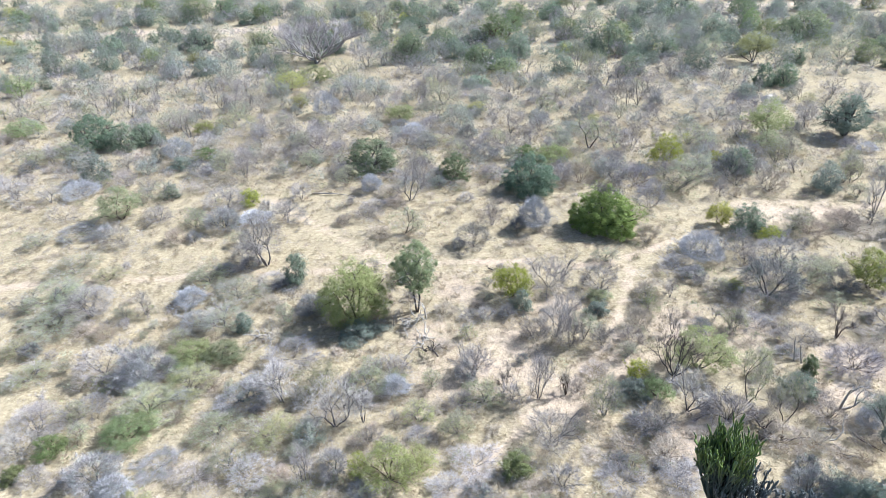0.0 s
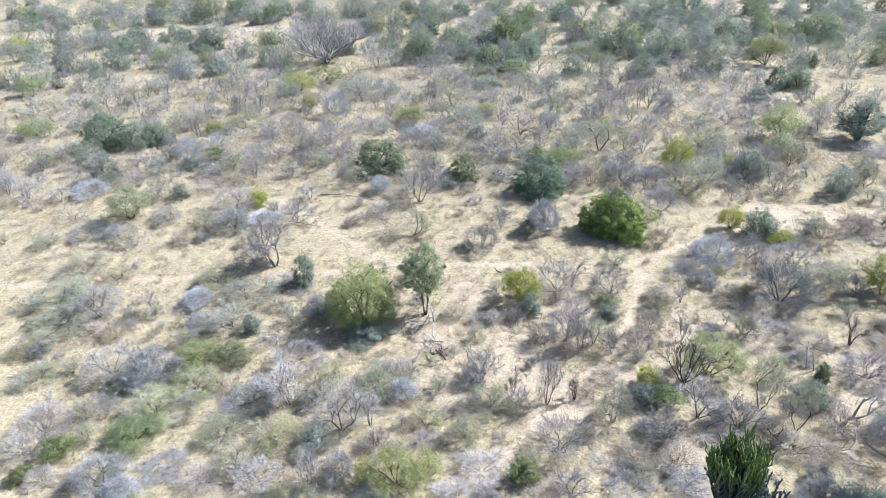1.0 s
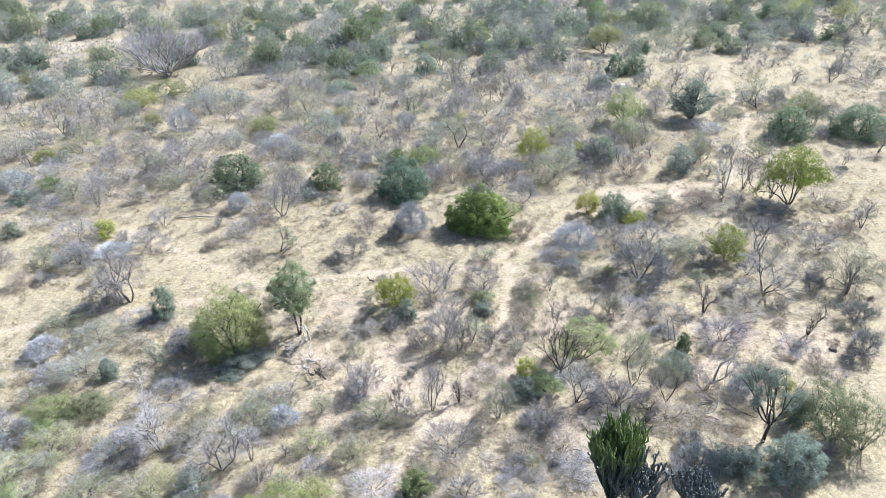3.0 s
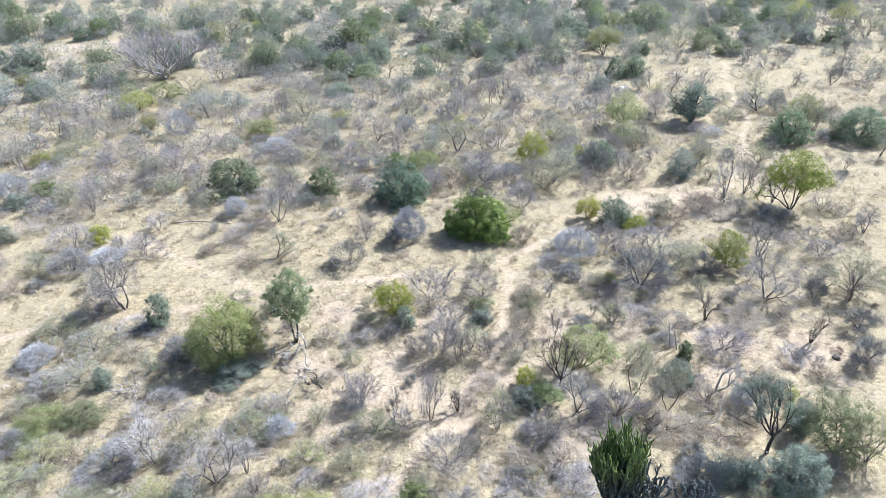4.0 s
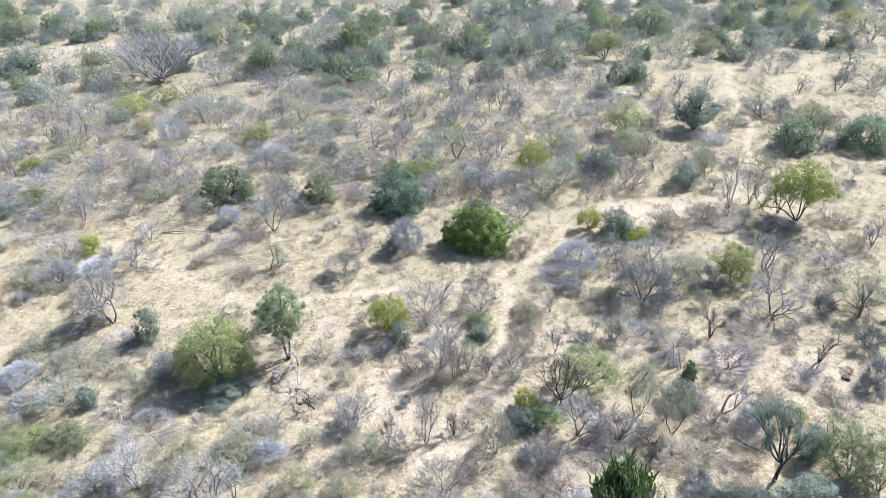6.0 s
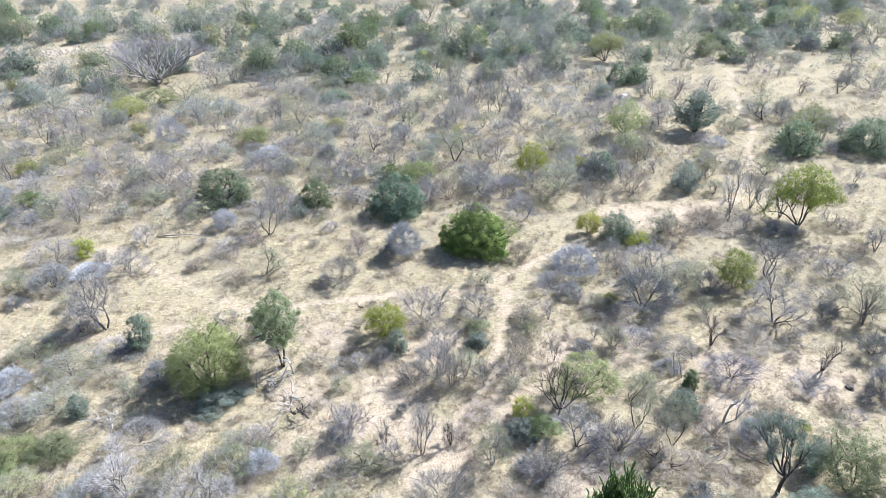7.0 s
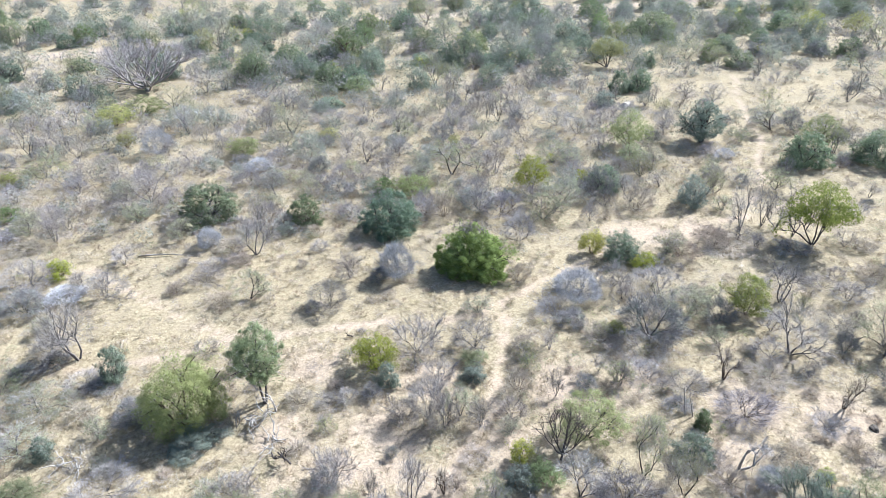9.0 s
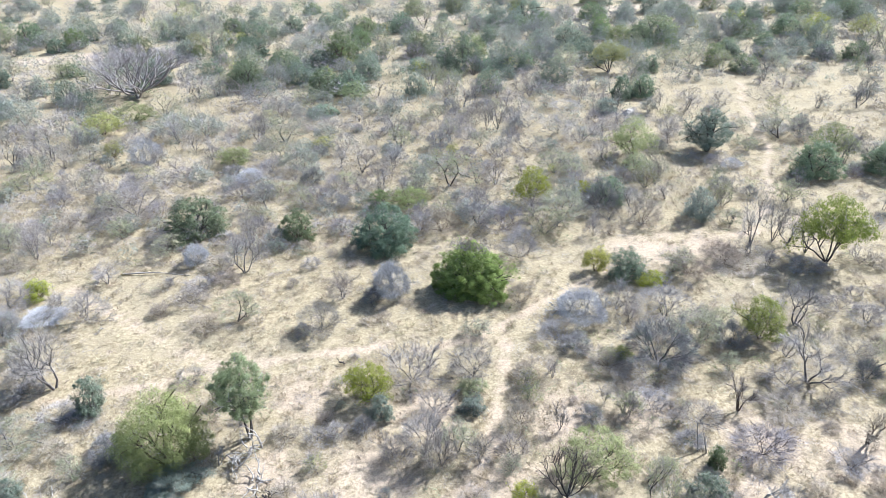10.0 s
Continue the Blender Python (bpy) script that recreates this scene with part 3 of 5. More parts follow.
def domed_tree(kind, x, y, wide, high):
    """A tree whose limbs show, fanning out from a short trunk to a domed crown of bare shoots or thin leaves."""
    s, rng = DOMED[kind], np.random.default_rng(sum(map(ord, kind)))
    ob = tagged(new(kind), s["label"], s["category"])
    foot = crooked(rng, (0, 0, -0.15), (0.03, 0.02, 1), high * s["trunk"] + 0.15, s["r"], 0.05)
    v, f = tubes([(foot[0], np.linspace(s["r"] * 1.25, s["r"] * 0.9, len(foot[0])))], 8)
    trunk = part_mesh("trunk", mesh_of(kind + "_trunk", v, [f], BARK[s["bark"]]), ob)
    limbs, tips, ways = fan_limbs(rng, wide * 1.2, high, foot[0][-1], s["forks"], s["drop"], s["rise"], s["r"])
    for k in range(s["forks"][0]):
        v, f = tubes([(p, q) for p, q, limb in limbs if limb == k], 5)
        part_mesh("limb", mesh_of(kind + "_limb", v, [f], BARK[s["bark"]]), trunk)
    tone, count, length, width = s["twigs"]
    pick = rng.integers(0, len(tips), count)
    v, f = slivers(rng, tips[pick] + rng.normal(0, 0.25 * length, (count, 3)), unit(ways[pick] + rng.normal(0, 0.55, (count, 3)) + np.array([0, 0, 0.25])), length * rng.uniform(0.5, 1.3, count), width * rng.uniform(0.7, 1.4, count))
    part_mesh("fine_growth", mesh_of(kind + "_shoots", v, [f], LEAF[tone]), ob, "haze of fine bare shoots")["kind"] = "stuff"
    if s["leaves"]:
        tone, count, size, loose = s["leaves"]
        pick = rng.integers(0, len(tips), count)
        d = unit(rng.normal(size=(count, 3)) + np.array([0, 0, 0.6]))
        v, f = leaflets(rng, tips[pick] + d * loose * rng.uniform(0, 1, (count, 1)) ** 0.5 * np.array([1, 1, 0.5]), size, facing=d)
        part_mesh("crown", mesh_of(kind + "_crown", v, [f], LEAF[tone], np.repeat(rng.uniform(0, 1, len(tips))[pick], 3)), ob, "thin flat layers of small leaves")["kind"] = "stuff"
    ob.matrix_basis = pose(x, y, float(hill(x, y)), 0, s["tilt"], 0)
    FOOT.append((x, y, wide * 0.42))
    return ob


def plant(species, x, y, wide, high, group=""):
    """One plant of a kind, at a place, with its width and height."""
    if species in DOMED:
        return domed_tree(species, x, y, wide, high)
    s = SPECIES[species]
    made = PLANTS.setdefault(species, {})
    away = math.hypot(x, y)
    lite = 0 if away < 86 else 1 if away < 136 else 2
    full = wide * (1.13 if s["leaves"] else 1.16)
    ratio = full / s["w"]
    grown = 1.55 if ratio > 1.28 else 0.62 if ratio < 0.75 else 1.0
    variant = (turn_rng.randrange(s["variants"]), lite, grown)
    m = pose(x, y, float(hill(x, y)) - 0.03, 0, 0, turn_rng.uniform(0, 360))
    size = Vector((ratio / grown, ratio / grown * turn_rng.uniform(0.92, 1.08), high / s["h"] / grown))
    FOOT.append((x, y, wide / 2))
    if variant in made:
        old = made[variant]
        fix = Matrix.Diagonal((*(size[i] / old.scale[i] for i in range(3)), 1))
        return copy_thing(old, m @ fix)
    ob = new(species)
    for name, (verts, faces, material, *shade) in plant_pieces(species, 1000 + 37 * variant[0] + sum(map(ord, species)), lite, grown).items():
        faces = faces if isinstance(faces, list) else [faces]
        label = {"twigs": "fine bare twigs", "crown": "small leaves in loose clumps", "dead_patch": "grey dead twigs on top of the green crown"}.get(name, "")
        if name.startswith("trunk"):
            called = ("trunk" if name == "trunk0" else "limb") if s["category"] == "tree" else "stem_frame"
        else:
            called = {"twigs": "fine_growth"}.get(name, name)
        under = trunk_ob if called == "limb" and len(s["plan"]) > 4 else ob
        piece = part_mesh(called, mesh_of(species + "_" + called, verts, faces, material, *shade), under, label)
        if name == "trunk0":
            trunk_ob = piece
        if not name.startswith("trunk"):
            piece["kind"] = "stuff"
    ob.matrix_basis = m @ Matrix.Diagonal((*size, 1))
    tagged(ob, s["label"], s["category"], "plants of the bush: " + species.replace("_", " "))
    made[variant] = ob
    return ob


# ---- ground ----
FOOTPATHS = {
    "main track": [(-60, 61), (-31, 63), (-24.7, 64.8), (-14.5, 63.9), (-6.4, 65.6), (6.2, 64.8), (15.7, 64.0), (23.4, 68.7), (31, 72.5), (37.4, 75.7), (42.1, 76.2), (52.1, 77.2), (66, 80)],
    "slanting track": [(-24, 82.5), (-19, 77), (-13.7, 71.3), (-10.5, 68.2), (-7, 65.4)],
    "near track": [(18.4, 63.6), (15.9, 56.8), (13.3, 50.3), (8.1, 44.2), (5.7, 41.1), (2.8, 38), (-1, 33)],
    "far track": [(84.2, 132.6), (77.6, 121.5), (72, 108.6), (69.7, 101.4), (63.9, 93.4), (59.5, 85.2), (52, 77.5)],
}
SAND_ROAD = [(-140, 193), (-101.3, 194.9), (-76.2, 196), (-66.7, 194.8), (-31.8, 199.6), (-13.1, 205.3), (2.6, 214), (25.9, 218), (79.1, 214), (88.5, 215), (140, 212)]


def distance_to(line, x, y):
    """How far places lie from a broken line."""
    best = np.full(np.shape(x), 1e9)
    for (ax, ay), (bx, by) in zip(line, line[1:]):
        dx, dy = bx - ax, by - ay
        f = np.clip(((x - ax) * dx + (y - ay) * dy) / (dx * dx + dy * dy), 0, 1)
        best = np.minimum(best, np.hypot(x - ax - f * dx, y - ay - f * dy))
    return best


SAND_SPOTS = [(39, 44, 4.5), (33, 47, 4), (30, 43, 3), (14, 47, 3.5), (20, 53, 3.5), (8, 43, 4), (3, 47, 4), (5, 51, 3.5), (-1, 46, 3), (38, 76, 5), (45, 75.5, 4), (9, 56, 3), (0, 60, 3), (-3, 52, 2.5), (16, 38, 4), (26, 52, 3)]


def worn_at(x, y):
    """How bare of grass the ground is, from tracks and sandy spots."""
    worn = np.zeros(np.shape(x))
    for line in FOOTPATHS.values():
        wob = 0.35 * np.sin(x * 0.7 + y * 0.5)
        worn = np.maximum(worn, 0.48 * np.exp(-((distance_to(line, x, y) + wob * 0.4) / 0.45) ** 2))
        worn = np.maximum(worn, 0.1 * np.exp(-(distance_to(line, x, y) / 1.6) ** 2))
    worn = np.maximum(worn, 0.9 * np.exp(-(distance_to(SAND_ROAD, x, y) / 2.6) ** 2))
    for sx, sy, sr in SAND_SPOTS:
        worn = np.maximum(worn, 0.42 * np.exp(-(np.hypot(x - sx, y - sy) / sr) ** 2))
    return worn


def axis(steps):
    """Grid places along one axis from (upto, step) stretches."""
    at, out = steps[0][0], [steps[0][0]]
    for end, step in steps[1:]:
        k = max(1, round((end - at) / step))
        out += [at + (end - at) * (i + 1) / k for i in range(k)]
        at = end
    return np.array(out)


gx = axis([(-3000, 0), (-600, 400), (-170, 20), (-50, 2.0), (85, 1.0), (210, 3), (600, 20), (3000, 400)])
gy = axis([(-3000, 0), (-300, 300), (20, 10), (28, 1), (112, 1.0), (330, 3), (700, 20), (4000, 400)])
GX, GY = np.meshgrid(gx, gy, indexing="ij")
worn_grid = worn_at(GX, GY)
GZ = hill(GX, GY) - 0.05 * np.clip(worn_grid - 0.35, 0, 1)
ix, iy = np.meshgrid(np.arange(len(gx) - 1), np.arange(len(gy) - 1), indexing="ij")
q = ix * len(gy) + iy
ground_mesh = mesh_of("ground", np.stack([GX, GY, GZ], axis=-1).reshape(-1, 3), [np.stack([q, q + len(gy), q + len(gy) + 1, q + 1], axis=-1).reshape(-1, 4)], GROUND)
ground_mesh.attributes.new("worn", "FLOAT", "POINT").data.foreach_set("value", worn_grid.ravel().astype(np.float32))
ground_mesh.polygons.foreach_set("use_smooth", np.ones(len(ground_mesh.polygons), dtype=bool))
tagged(new("ground", ground_mesh), "dry sandy savanna ground with straw grass and worn tracks", "ground", kind="structure")

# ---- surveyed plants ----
plant("bare_tree", -62.1, 122.5, 3.3, 4.5)
plant("bare_tree", -57.3, 131.0, 4.6, 4.5)
plant("bare_tree", -54.5, 133.8, 3.2, 2.6)
plant("bare_tree", -53.8, 83.1, 3.9, 2.7)
plant("bare_tree", -48.4, 133.7, 3.6, 2.7)
plant("bare_tree", -43.6, 108.3, 4.7, 4.9)
plant("bare_tree", -42.7, 123.0, 3.8, 3.7)
plant("bare_tree", -40.0, 123.2, 3.8, 3.4)
plant("bare_tree", -39.7, 155.5, 4.2, 4.2)
plant("bare_tree", -37.0, 123.5, 4.0, 4.0)
plant("bare_tree", -35.9, 56.1, 4.5, 3.4)
plant("bare_tree", -30.8, 56.4, 2.3, 2.6)
plant("bare_tree", -23.7, 78.2, 2.1, 2.2)
plant("bare_tree", -22.0, 66.5, 2.8, 4.0)
plant("bare_tree", -21.0, 65.7, 5.4, 6.3)
plant("bare_tree", -20.6, 116.7, 2.8, 3.3)
plant("bare_tree", -20.4, 82.8, 3.1, 2.5)
plant("bare_tree", -17.1, 113.0, 2.7, 2.8)
plant("bare_tree", -15.2, 152.6, 5.4, 4.0)
plant("bare_tree", -14.5, 43.1, 3.7, 3.8)
plant("bare_tree", -11.2, 34.9, 2.1, 3.3)
plant("bare_tree", -9.8, 40.2, 4.6, 4.8)
plant("bare_tree", -7.7, 40.7, 2.4, 3.2)
plant("bare_tree", -6.0, 81.6, 4.6, 4.7)
plant("bare_tree", 3.4, 44.0, 1.3, 3.4)
plant("bare_tree", 6.1, 43.1, 2.5, 4.5)
plant("bare_tree", 9.0, 107.0, 4.5, 4.3)
plant("bare_tree", 11.4, 101.7, 3.4, 4.0)
plant("bare_tree", 15.2, 118.9, 5.1, 4.2)
plant("bare_tree", 15.3, 143.4, 3.7, 4.0)
plant("bare_tree", 17.5, 41.4, 3.2, 4.1)
plant("bare_tree", 19.2, 51.6, 1.3, 2.9)
plant("bare_tree", 20.6, 57.4, 1.7, 2.3)
plant("bare_tree", 23.7, 53.7, 1.2, 1.7)
plant("bare_tree", 23.9, 98.8, 3.1, 3.8)
plant("bare_tree", 24.8, 51.6, 1.1, 2.5)
plant("bare_tree", 26.7, 135.6, 2.9, 4.4)
plant("bare_tree", 30.2, 63.7, 1.6, 2.4)
plant("bare_tree", 30.5, 119.4, 3.0, 4.1)
plant("bare_tree", 32.4, 119.6, 3.6, 5.6)
plant("bare_tree", 33.0, 138.0, 3.6, 4.0)
plant("bare_tree", 40.4, 84.7, 4.3, 4.0)
plant("bare_tree", 40.7, 52.2, 5.0, 5.2)
plant("bare_tree", 41.2, 55.7, 2.4, 2.0)
plant("bare_tree", 44.9, 59.8, 4.6, 4.2)
plant("bare_tree", 46.0, 87.8, 2.4, 2.5)
plant("bare_tree", 48.1, 72.5, 2.8, 2.8)
plant("bare_tree", 48.4, 50.3, 2.3, 3.5)
plant("bare_tree", 48.4, 69.6, 2.0, 2.2)
plant("bare_tree", 49.4, 74.3, 3.6, 7.5)
plant("bare_tree", 51.8, 84.2, 3.3, 4.1)
plant("bare_tree", 52.2, 74.5, 3.0, 5.6)
plant("bare_tree", 53.7, 73.8, 4.0, 4.2)
plant("bare_tree", 54.1, 71.4, 3.9, 6.6)
plant("bare_tree", 58.1, 68.0, 2.8, 2.3)
plant("bare_tree", 59.1, 61.8, 3.3, 3.5)
plant("bare_tree", 69.7, 78.4, 2.3, 2.3)
plant("bare_tree", 77.4, 81.2, 3.2, 4.1)
plant("bare_tree", 77.5, 91.2, 2.8, 4.1)
plant("bare_tree", 87.2, 131.3, 2.3, 2.0)
plant("bare_tree", 87.8, 115.3, 3.8, 3.3)
plant("bare_tree", 90.9, 126.9, 2.3, 1.7)
plant("bare_tree", 94.0, 113.5, 4.8, 5.8)
plant("bleached_tree", 29.3, 41.3, 3.2, 3.4)
plant("bluegreen_bush", -52.2, 103.3, 5.5, 4.6)
plant("bluegreen_bush", -51.0, 90.6, 4.4, 4.5)
plant("bluegreen_bush", -43.3, 156.1, 6.5, 4.8)
plant("bluegreen_bush", -40.3, 95.0, 4.4, 1.8)
plant("bluegreen_bush", -37.9, 84.0, 2.3, 2.3)
plant("bluegreen_bush", -20.3, 53.2, 2.1, 1.8)
plant("bluegreen_bush", -16.9, 61.9, 2.8, 3.6)
plant("bluegreen_bush", -9.2, 52.3, 4.7, 1.5)
plant("bluegreen_bush", 5.9, 55.7, 2.2, 2.4)
plant("bluegreen_bush", 13.2, 55.0, 2.4, 1.4)
plant("bluegreen_bush", 13.7, 43.2, 2.7, 1.8)
plant("bluegreen_bush", 22.5, 142.3, 5.3, 4.7)
plant("bluegreen_bush", 25.1, 32.8, 3.0, 1.8)
plant("bluegreen_bush", 26.6, 32.3, 2.4, 1.7)
plant("bluegreen_bush", 26.8, 43.2, 3.2, 1.9)
plant("bluegreen_bush", 29.5, 31.3, 4.6, 3.5)
plant("bluegreen_bush", 32.9, 36.0, 2.8, 2.7)
plant("bluegreen_bush", 33.3, 71.2, 4.7, 3.6)
plant("bluegreen_bush", 34.5, 157.4, 9.2, 8.2)
plant("bluegreen_bush", 47.5, 82.1, 4.2, 4.2)
plant("bluegreen_bush", 49.5, 141.4, 7.0, 5.8)
plant("bluegreen_bush", 52.6, 123.0, 4.8, 2.8)
plant("dark_shrub", -62.5, 94.0, 3.4, 1.8)
plant("dark_shrub", -53.9, 88.4, 3.3, 0.9)
plant("dark_shrub", -45.3, 73.4, 6.0, 0.9)
plant("dark_shrub", -42.0, 72.9, 2.8, 1.4)
plant("dark_shrub", -39.4, 146.4, 5.0, 4.4)
plant("dark_shrub", -38.6, 50.0, 2.1, 1.3)
plant("dark_shrub", -36.7, 92.2, 3.7, 2.1)
# dark thicket added where a big grey shrub shades its own foot
plant("dark_shrub", -28.3, 74.9, 5.1, 2.6)
plant("dark_shrub", -27.0, 46.4, 5.2, 2.9)
plant("dark_shrub", -25.9, 34.8, 4.3, 2.5)
# added dark thicket in place of low shade on the ground
plant("dark_shrub", -25.2, 64.2, 3.0, 0.8)
plant("dark_shrub", -25.0, 54.2, 4.2, 1.3)
plant("dark_shrub", -22.8, 65.2, 2.8, 1.3)
plant("dark_shrub", -22.1, 36.3, 3.7, 0.4)
plant("dark_shrub", -17.7, 61.2, 3.3, 0.7)
plant("dark_shrub", -17.6, 43.5, 5.2, 1.1)
# shrub in the willowy tree's shadow, given the dark kind for that shade
plant("dark_shrub", -14.3, 56.1, 3.7, 1.9)
plant("dark_shrub", -13.7, 56.5, 3.0, 1.2)
plant("dark_shrub", -9.2, 35.7, 2.5, 1.9)
plant("dark_shrub", -8.9, 110.1, 3.7, 1.7)
plant("dark_shrub", -7.1, 33.7, 2.4, 0.7)
plant("dark_shrub", -4.5, 101.3, 4.1, 2.1)
plant("dark_shrub", -3.3, 137.8, 5.4, 3.9)
plant("dark_shrub", -2.7, 87.7, 3.4, 1.9)
# added dark thicket for the shade at a grey shrub's left foot
plant("dark_shrub", 0.1, 68.5, 1.9, 1.2)
# stands in for shade below a grey shrub, as an added dark thicket
plant("dark_shrub", 0.4, 46.0, 2.5, 1.3)
plant("dark_shrub", 1.0, 33.5, 2.4, 0.8)
plant("dark_shrub", 4.3, 96.1, 4.0, 2.3)
# added dark thicket where a pale shrub's shade lies
plant("dark_shrub", 7.0, 72.6, 2.3, 1.5)
plant("dark_shrub", 10.9, 36.0, 2.0, 0.9)
plant("dark_shrub", 13.9, 39.5, 3.3, 1.4)
plant("dark_shrub", 14.0, 36.0, 1.6, 0.5)
plant("dark_shrub", 21.2, 86.8, 5.4, 2.9)
plant("dark_shrub", 21.4, 113.6, 4.7, 2.7)
plant("dark_shrub", 22.0, 52.0, 2.3, 1.1)
plant("dark_shrub", 23.1, 33.2, 3.8, 1.7)
plant("dark_shrub", 23.8, 35.2, 2.1, 1.2)
plant("dark_shrub", 24.0, 61.1, 2.9, 1.4)
plant("dark_shrub", 28.1, 48.2, 2.4, 0.9)
plant("dark_shrub", 30.2, 57.6, 5.7, 4.2)
plant("dark_shrub", 35.9, 123.8, 3.7, 2.4)
plant("dark_shrub", 36.8, 87.4, 4.7, 4.3)
plant("dark_shrub", 37.5, 58.3, 3.6, 2.3)
plant("dark_shrub", 43.1, 41.6, 3.2, 2.4)
plant("dark_shrub", 45.3, 51.4, 2.3, 2.2)
plant("dark_shrub", 45.9, 46.1, 3.1, 2.1)
# added dark thicket standing in for the yellow tree's shadow over grey shrubs
plant("dark_shrub", 52.0, 68.4, 4.1, 1.2)
plant("dark_shrub", 74.1, 107.0, 5.8, 1.9)
plant("dark_shrub", 108.4, 152.9, 6.7, 4.6)
plant("dry_shrub", -35.2, 53.1, 2.7, 1.0)
plant("dry_shrub", -34.8, 86.3, 3.4, 0.7)
plant("dry_shrub", -33.0, 52.5, 2.2, 1.3)
plant("dry_shrub", -33.0, 71.3, 3.0, 1.6)
plant("dry_shrub", -32.2, 88.7, 4.2, 1.0)
plant("dry_shrub", -31.8, 45.7, 2.0, 0.8)
plant("dry_shrub", -28.5, 35.0, 2.4, 0.3)
plant("dry_shrub", -28.3, 97.9, 3.2, 1.3)
plant("dry_shrub", -20.8, 44.9, 2.1, 1.1)
plant("dry_shrub", -18.7, 57.4, 3.0, 1.1)
plant("dry_shrub", -13.9, 75.3, 2.2, 1.3)
plant("dry_shrub", -13.3, 35.6, 2.1, 0.4)
plant("dry_shrub", -11.7, 142.6, 6.8, 1.2)
plant("dry_shrub", -9.1, 72.3, 3.7, 0.8)
plant("dry_shrub", -8.7, 83.7, 4.2, 1.3)
plant("dry_shrub", -7.9, 80.6, 3.4, 0.6)
plant("dry_shrub", -6.9, 60.4, 1.7, 1.4)
plant("dry_shrub", -2.4, 39.1, 1.0, 0.4)
plant("dry_shrub", -1.8, 42.3, 1.8, 0.6)
plant("dry_shrub", -1.5, 49.9, 2.0, 0.7)
plant("dry_shrub", -1.5, 55.3, 2.8, 1.1)
plant("dry_shrub", 2.3, 39.3, 1.4, 0.5)
plant("dry_shrub", 4.9, 34.0, 2.3, 0.3)
plant("dry_shrub", 7.7, 69.5, 2.2, 0.5)
plant("dry_shrub", 9.3, 44.0, 2.2, 1.1)
plant("dry_shrub", 9.3, 36.9, 2.3, 0.3)
plant("dry_shrub", 11.3, 46.6, 2.8, 0.6)
plant("dry_shrub", 11.9, 37.2, 3.2, 1.1)
plant("dry_shrub", 14.6, 36.7, 3.5, 1.4)
plant("dry_shrub", 16.4, 52.9, 3.1, 2.0)
plant("dry_shrub", 16.5, 85.9, 4.6, 3.0)
plant("dry_shrub", 18.1, 38.8, 2.9, 0.6)
plant("dry_shrub", 18.5, 58.0, 2.9, 1.3)
plant("dry_shrub", 18.6, 35.9, 2.0, 0.9)
plant("dry_shrub", 21.2, 69.2, 2.7, 2.1)
plant("dry_shrub", 22.6, 40.0, 2.6, 1.1)
plant("dry_shrub", 23.4, 37.8, 3.8, 1.2)
plant("dry_shrub", 25.5, 37.6, 2.5, 1.0)
plant("dry_shrub", 25.7, 57.7, 3.9, 1.2)
plant("dry_shrub", 26.8, 36.6, 2.1, 0.6)
plant("dry_shrub", 26.9, 34.0, 2.2, 1.0)
plant("dry_shrub", 27.9, 40.2, 3.1, 1.3)
plant("dry_shrub", 30.4, 37.6, 1.8, 0.9)
plant("dry_shrub", 34.1, 41.4, 2.7, 0.8)
plant("dry_shrub", 35.4, 80.6, 1.9, 1.2)
plant("dry_shrub", 37.1, 49.8, 4.6, 0.8)
plant("dry_shrub", 38.3, 41.0, 2.3, 1.0)
plant("dry_shrub", 40.0, 70.4, 4.1, 1.9)
plant("dry_shrub", 40.3, 82.3, 4.9, 2.7)
plant("dry_shrub", 44.7, 71.8, 4.2, 2.0)
plant("dry_shrub", 45.2, 74.6, 3.2, 1.1)
plant("dry_shrub", 46.1, 70.8, 6.7, 0.8)
plant("dry_shrub", 56.9, 62.1, 3.9, 0.8)
plant("dry_shrub", 58.9, 67.2, 3.5, 1.3)
plant("dry_shrub", 97.8, 111.9, 6.1, 1.1)
plant("dusty_bush", -39.3, 58.8, 3.5, 1.8)
plant("dusty_bush", -20.0, 131.2, 8.2, 3.5)
plant("dusty_bush", -14.8, 128.7, 5.2, 3.8)
plant("dusty_bush", -11.4, 38.6, 3.0, 1.9)
plant("dusty_bush", 0.5, 110.0, 6.2, 4.0)
plant("dusty_bush", 9.5, 136.0, 5.6, 2.5)
plant("dusty_bush", 18.4, 106.1, 4.6, 2.1)
plant("evergreen_bush", -57.5, 105.1, 8.4, 5.2)
plant("evergreen_bush", -49.6, 105.9, 5.0, 3.6)
plant("evergreen_bush", -12.2, 92.5, 7.7, 4.8)
plant("evergreen_bush", -9.5, 185.3, 7.9, 4.8)
plant("evergreen_bush", -0.2, 210.5, 6.7, 4.5)
plant("evergreen_bush", 4.5, 134.8, 5.6, 2.0)
plant("evergreen_bush", 9.5, 211.4, 7.9, 4.4)
plant("evergreen_bush", 9.8, 84.3, 7.4, 5.0)
plant("evergreen_bush", 25.7, 161.8, 4.8, 2.6)
plant("evergreen_bush", 27.9, 201.8, 7.6, 5.2)
plant("evergreen_bush", 38.9, 89.4, 4.9, 3.2)
plant("evergreen_bush", 58.0, 129.2, 4.6, 4.6)
plant("evergreen_bush", 62.8, 130.0, 5.1, 4.3)
plant("evergreen_bush", 69.0, 90.3, 7.1, 4.8)
plant("evergreen_bush", 79.3, 87.9, 8.1, 5.1)
plant("evergreen_bush", 90.0, 141.0, 6.3, 3.5)
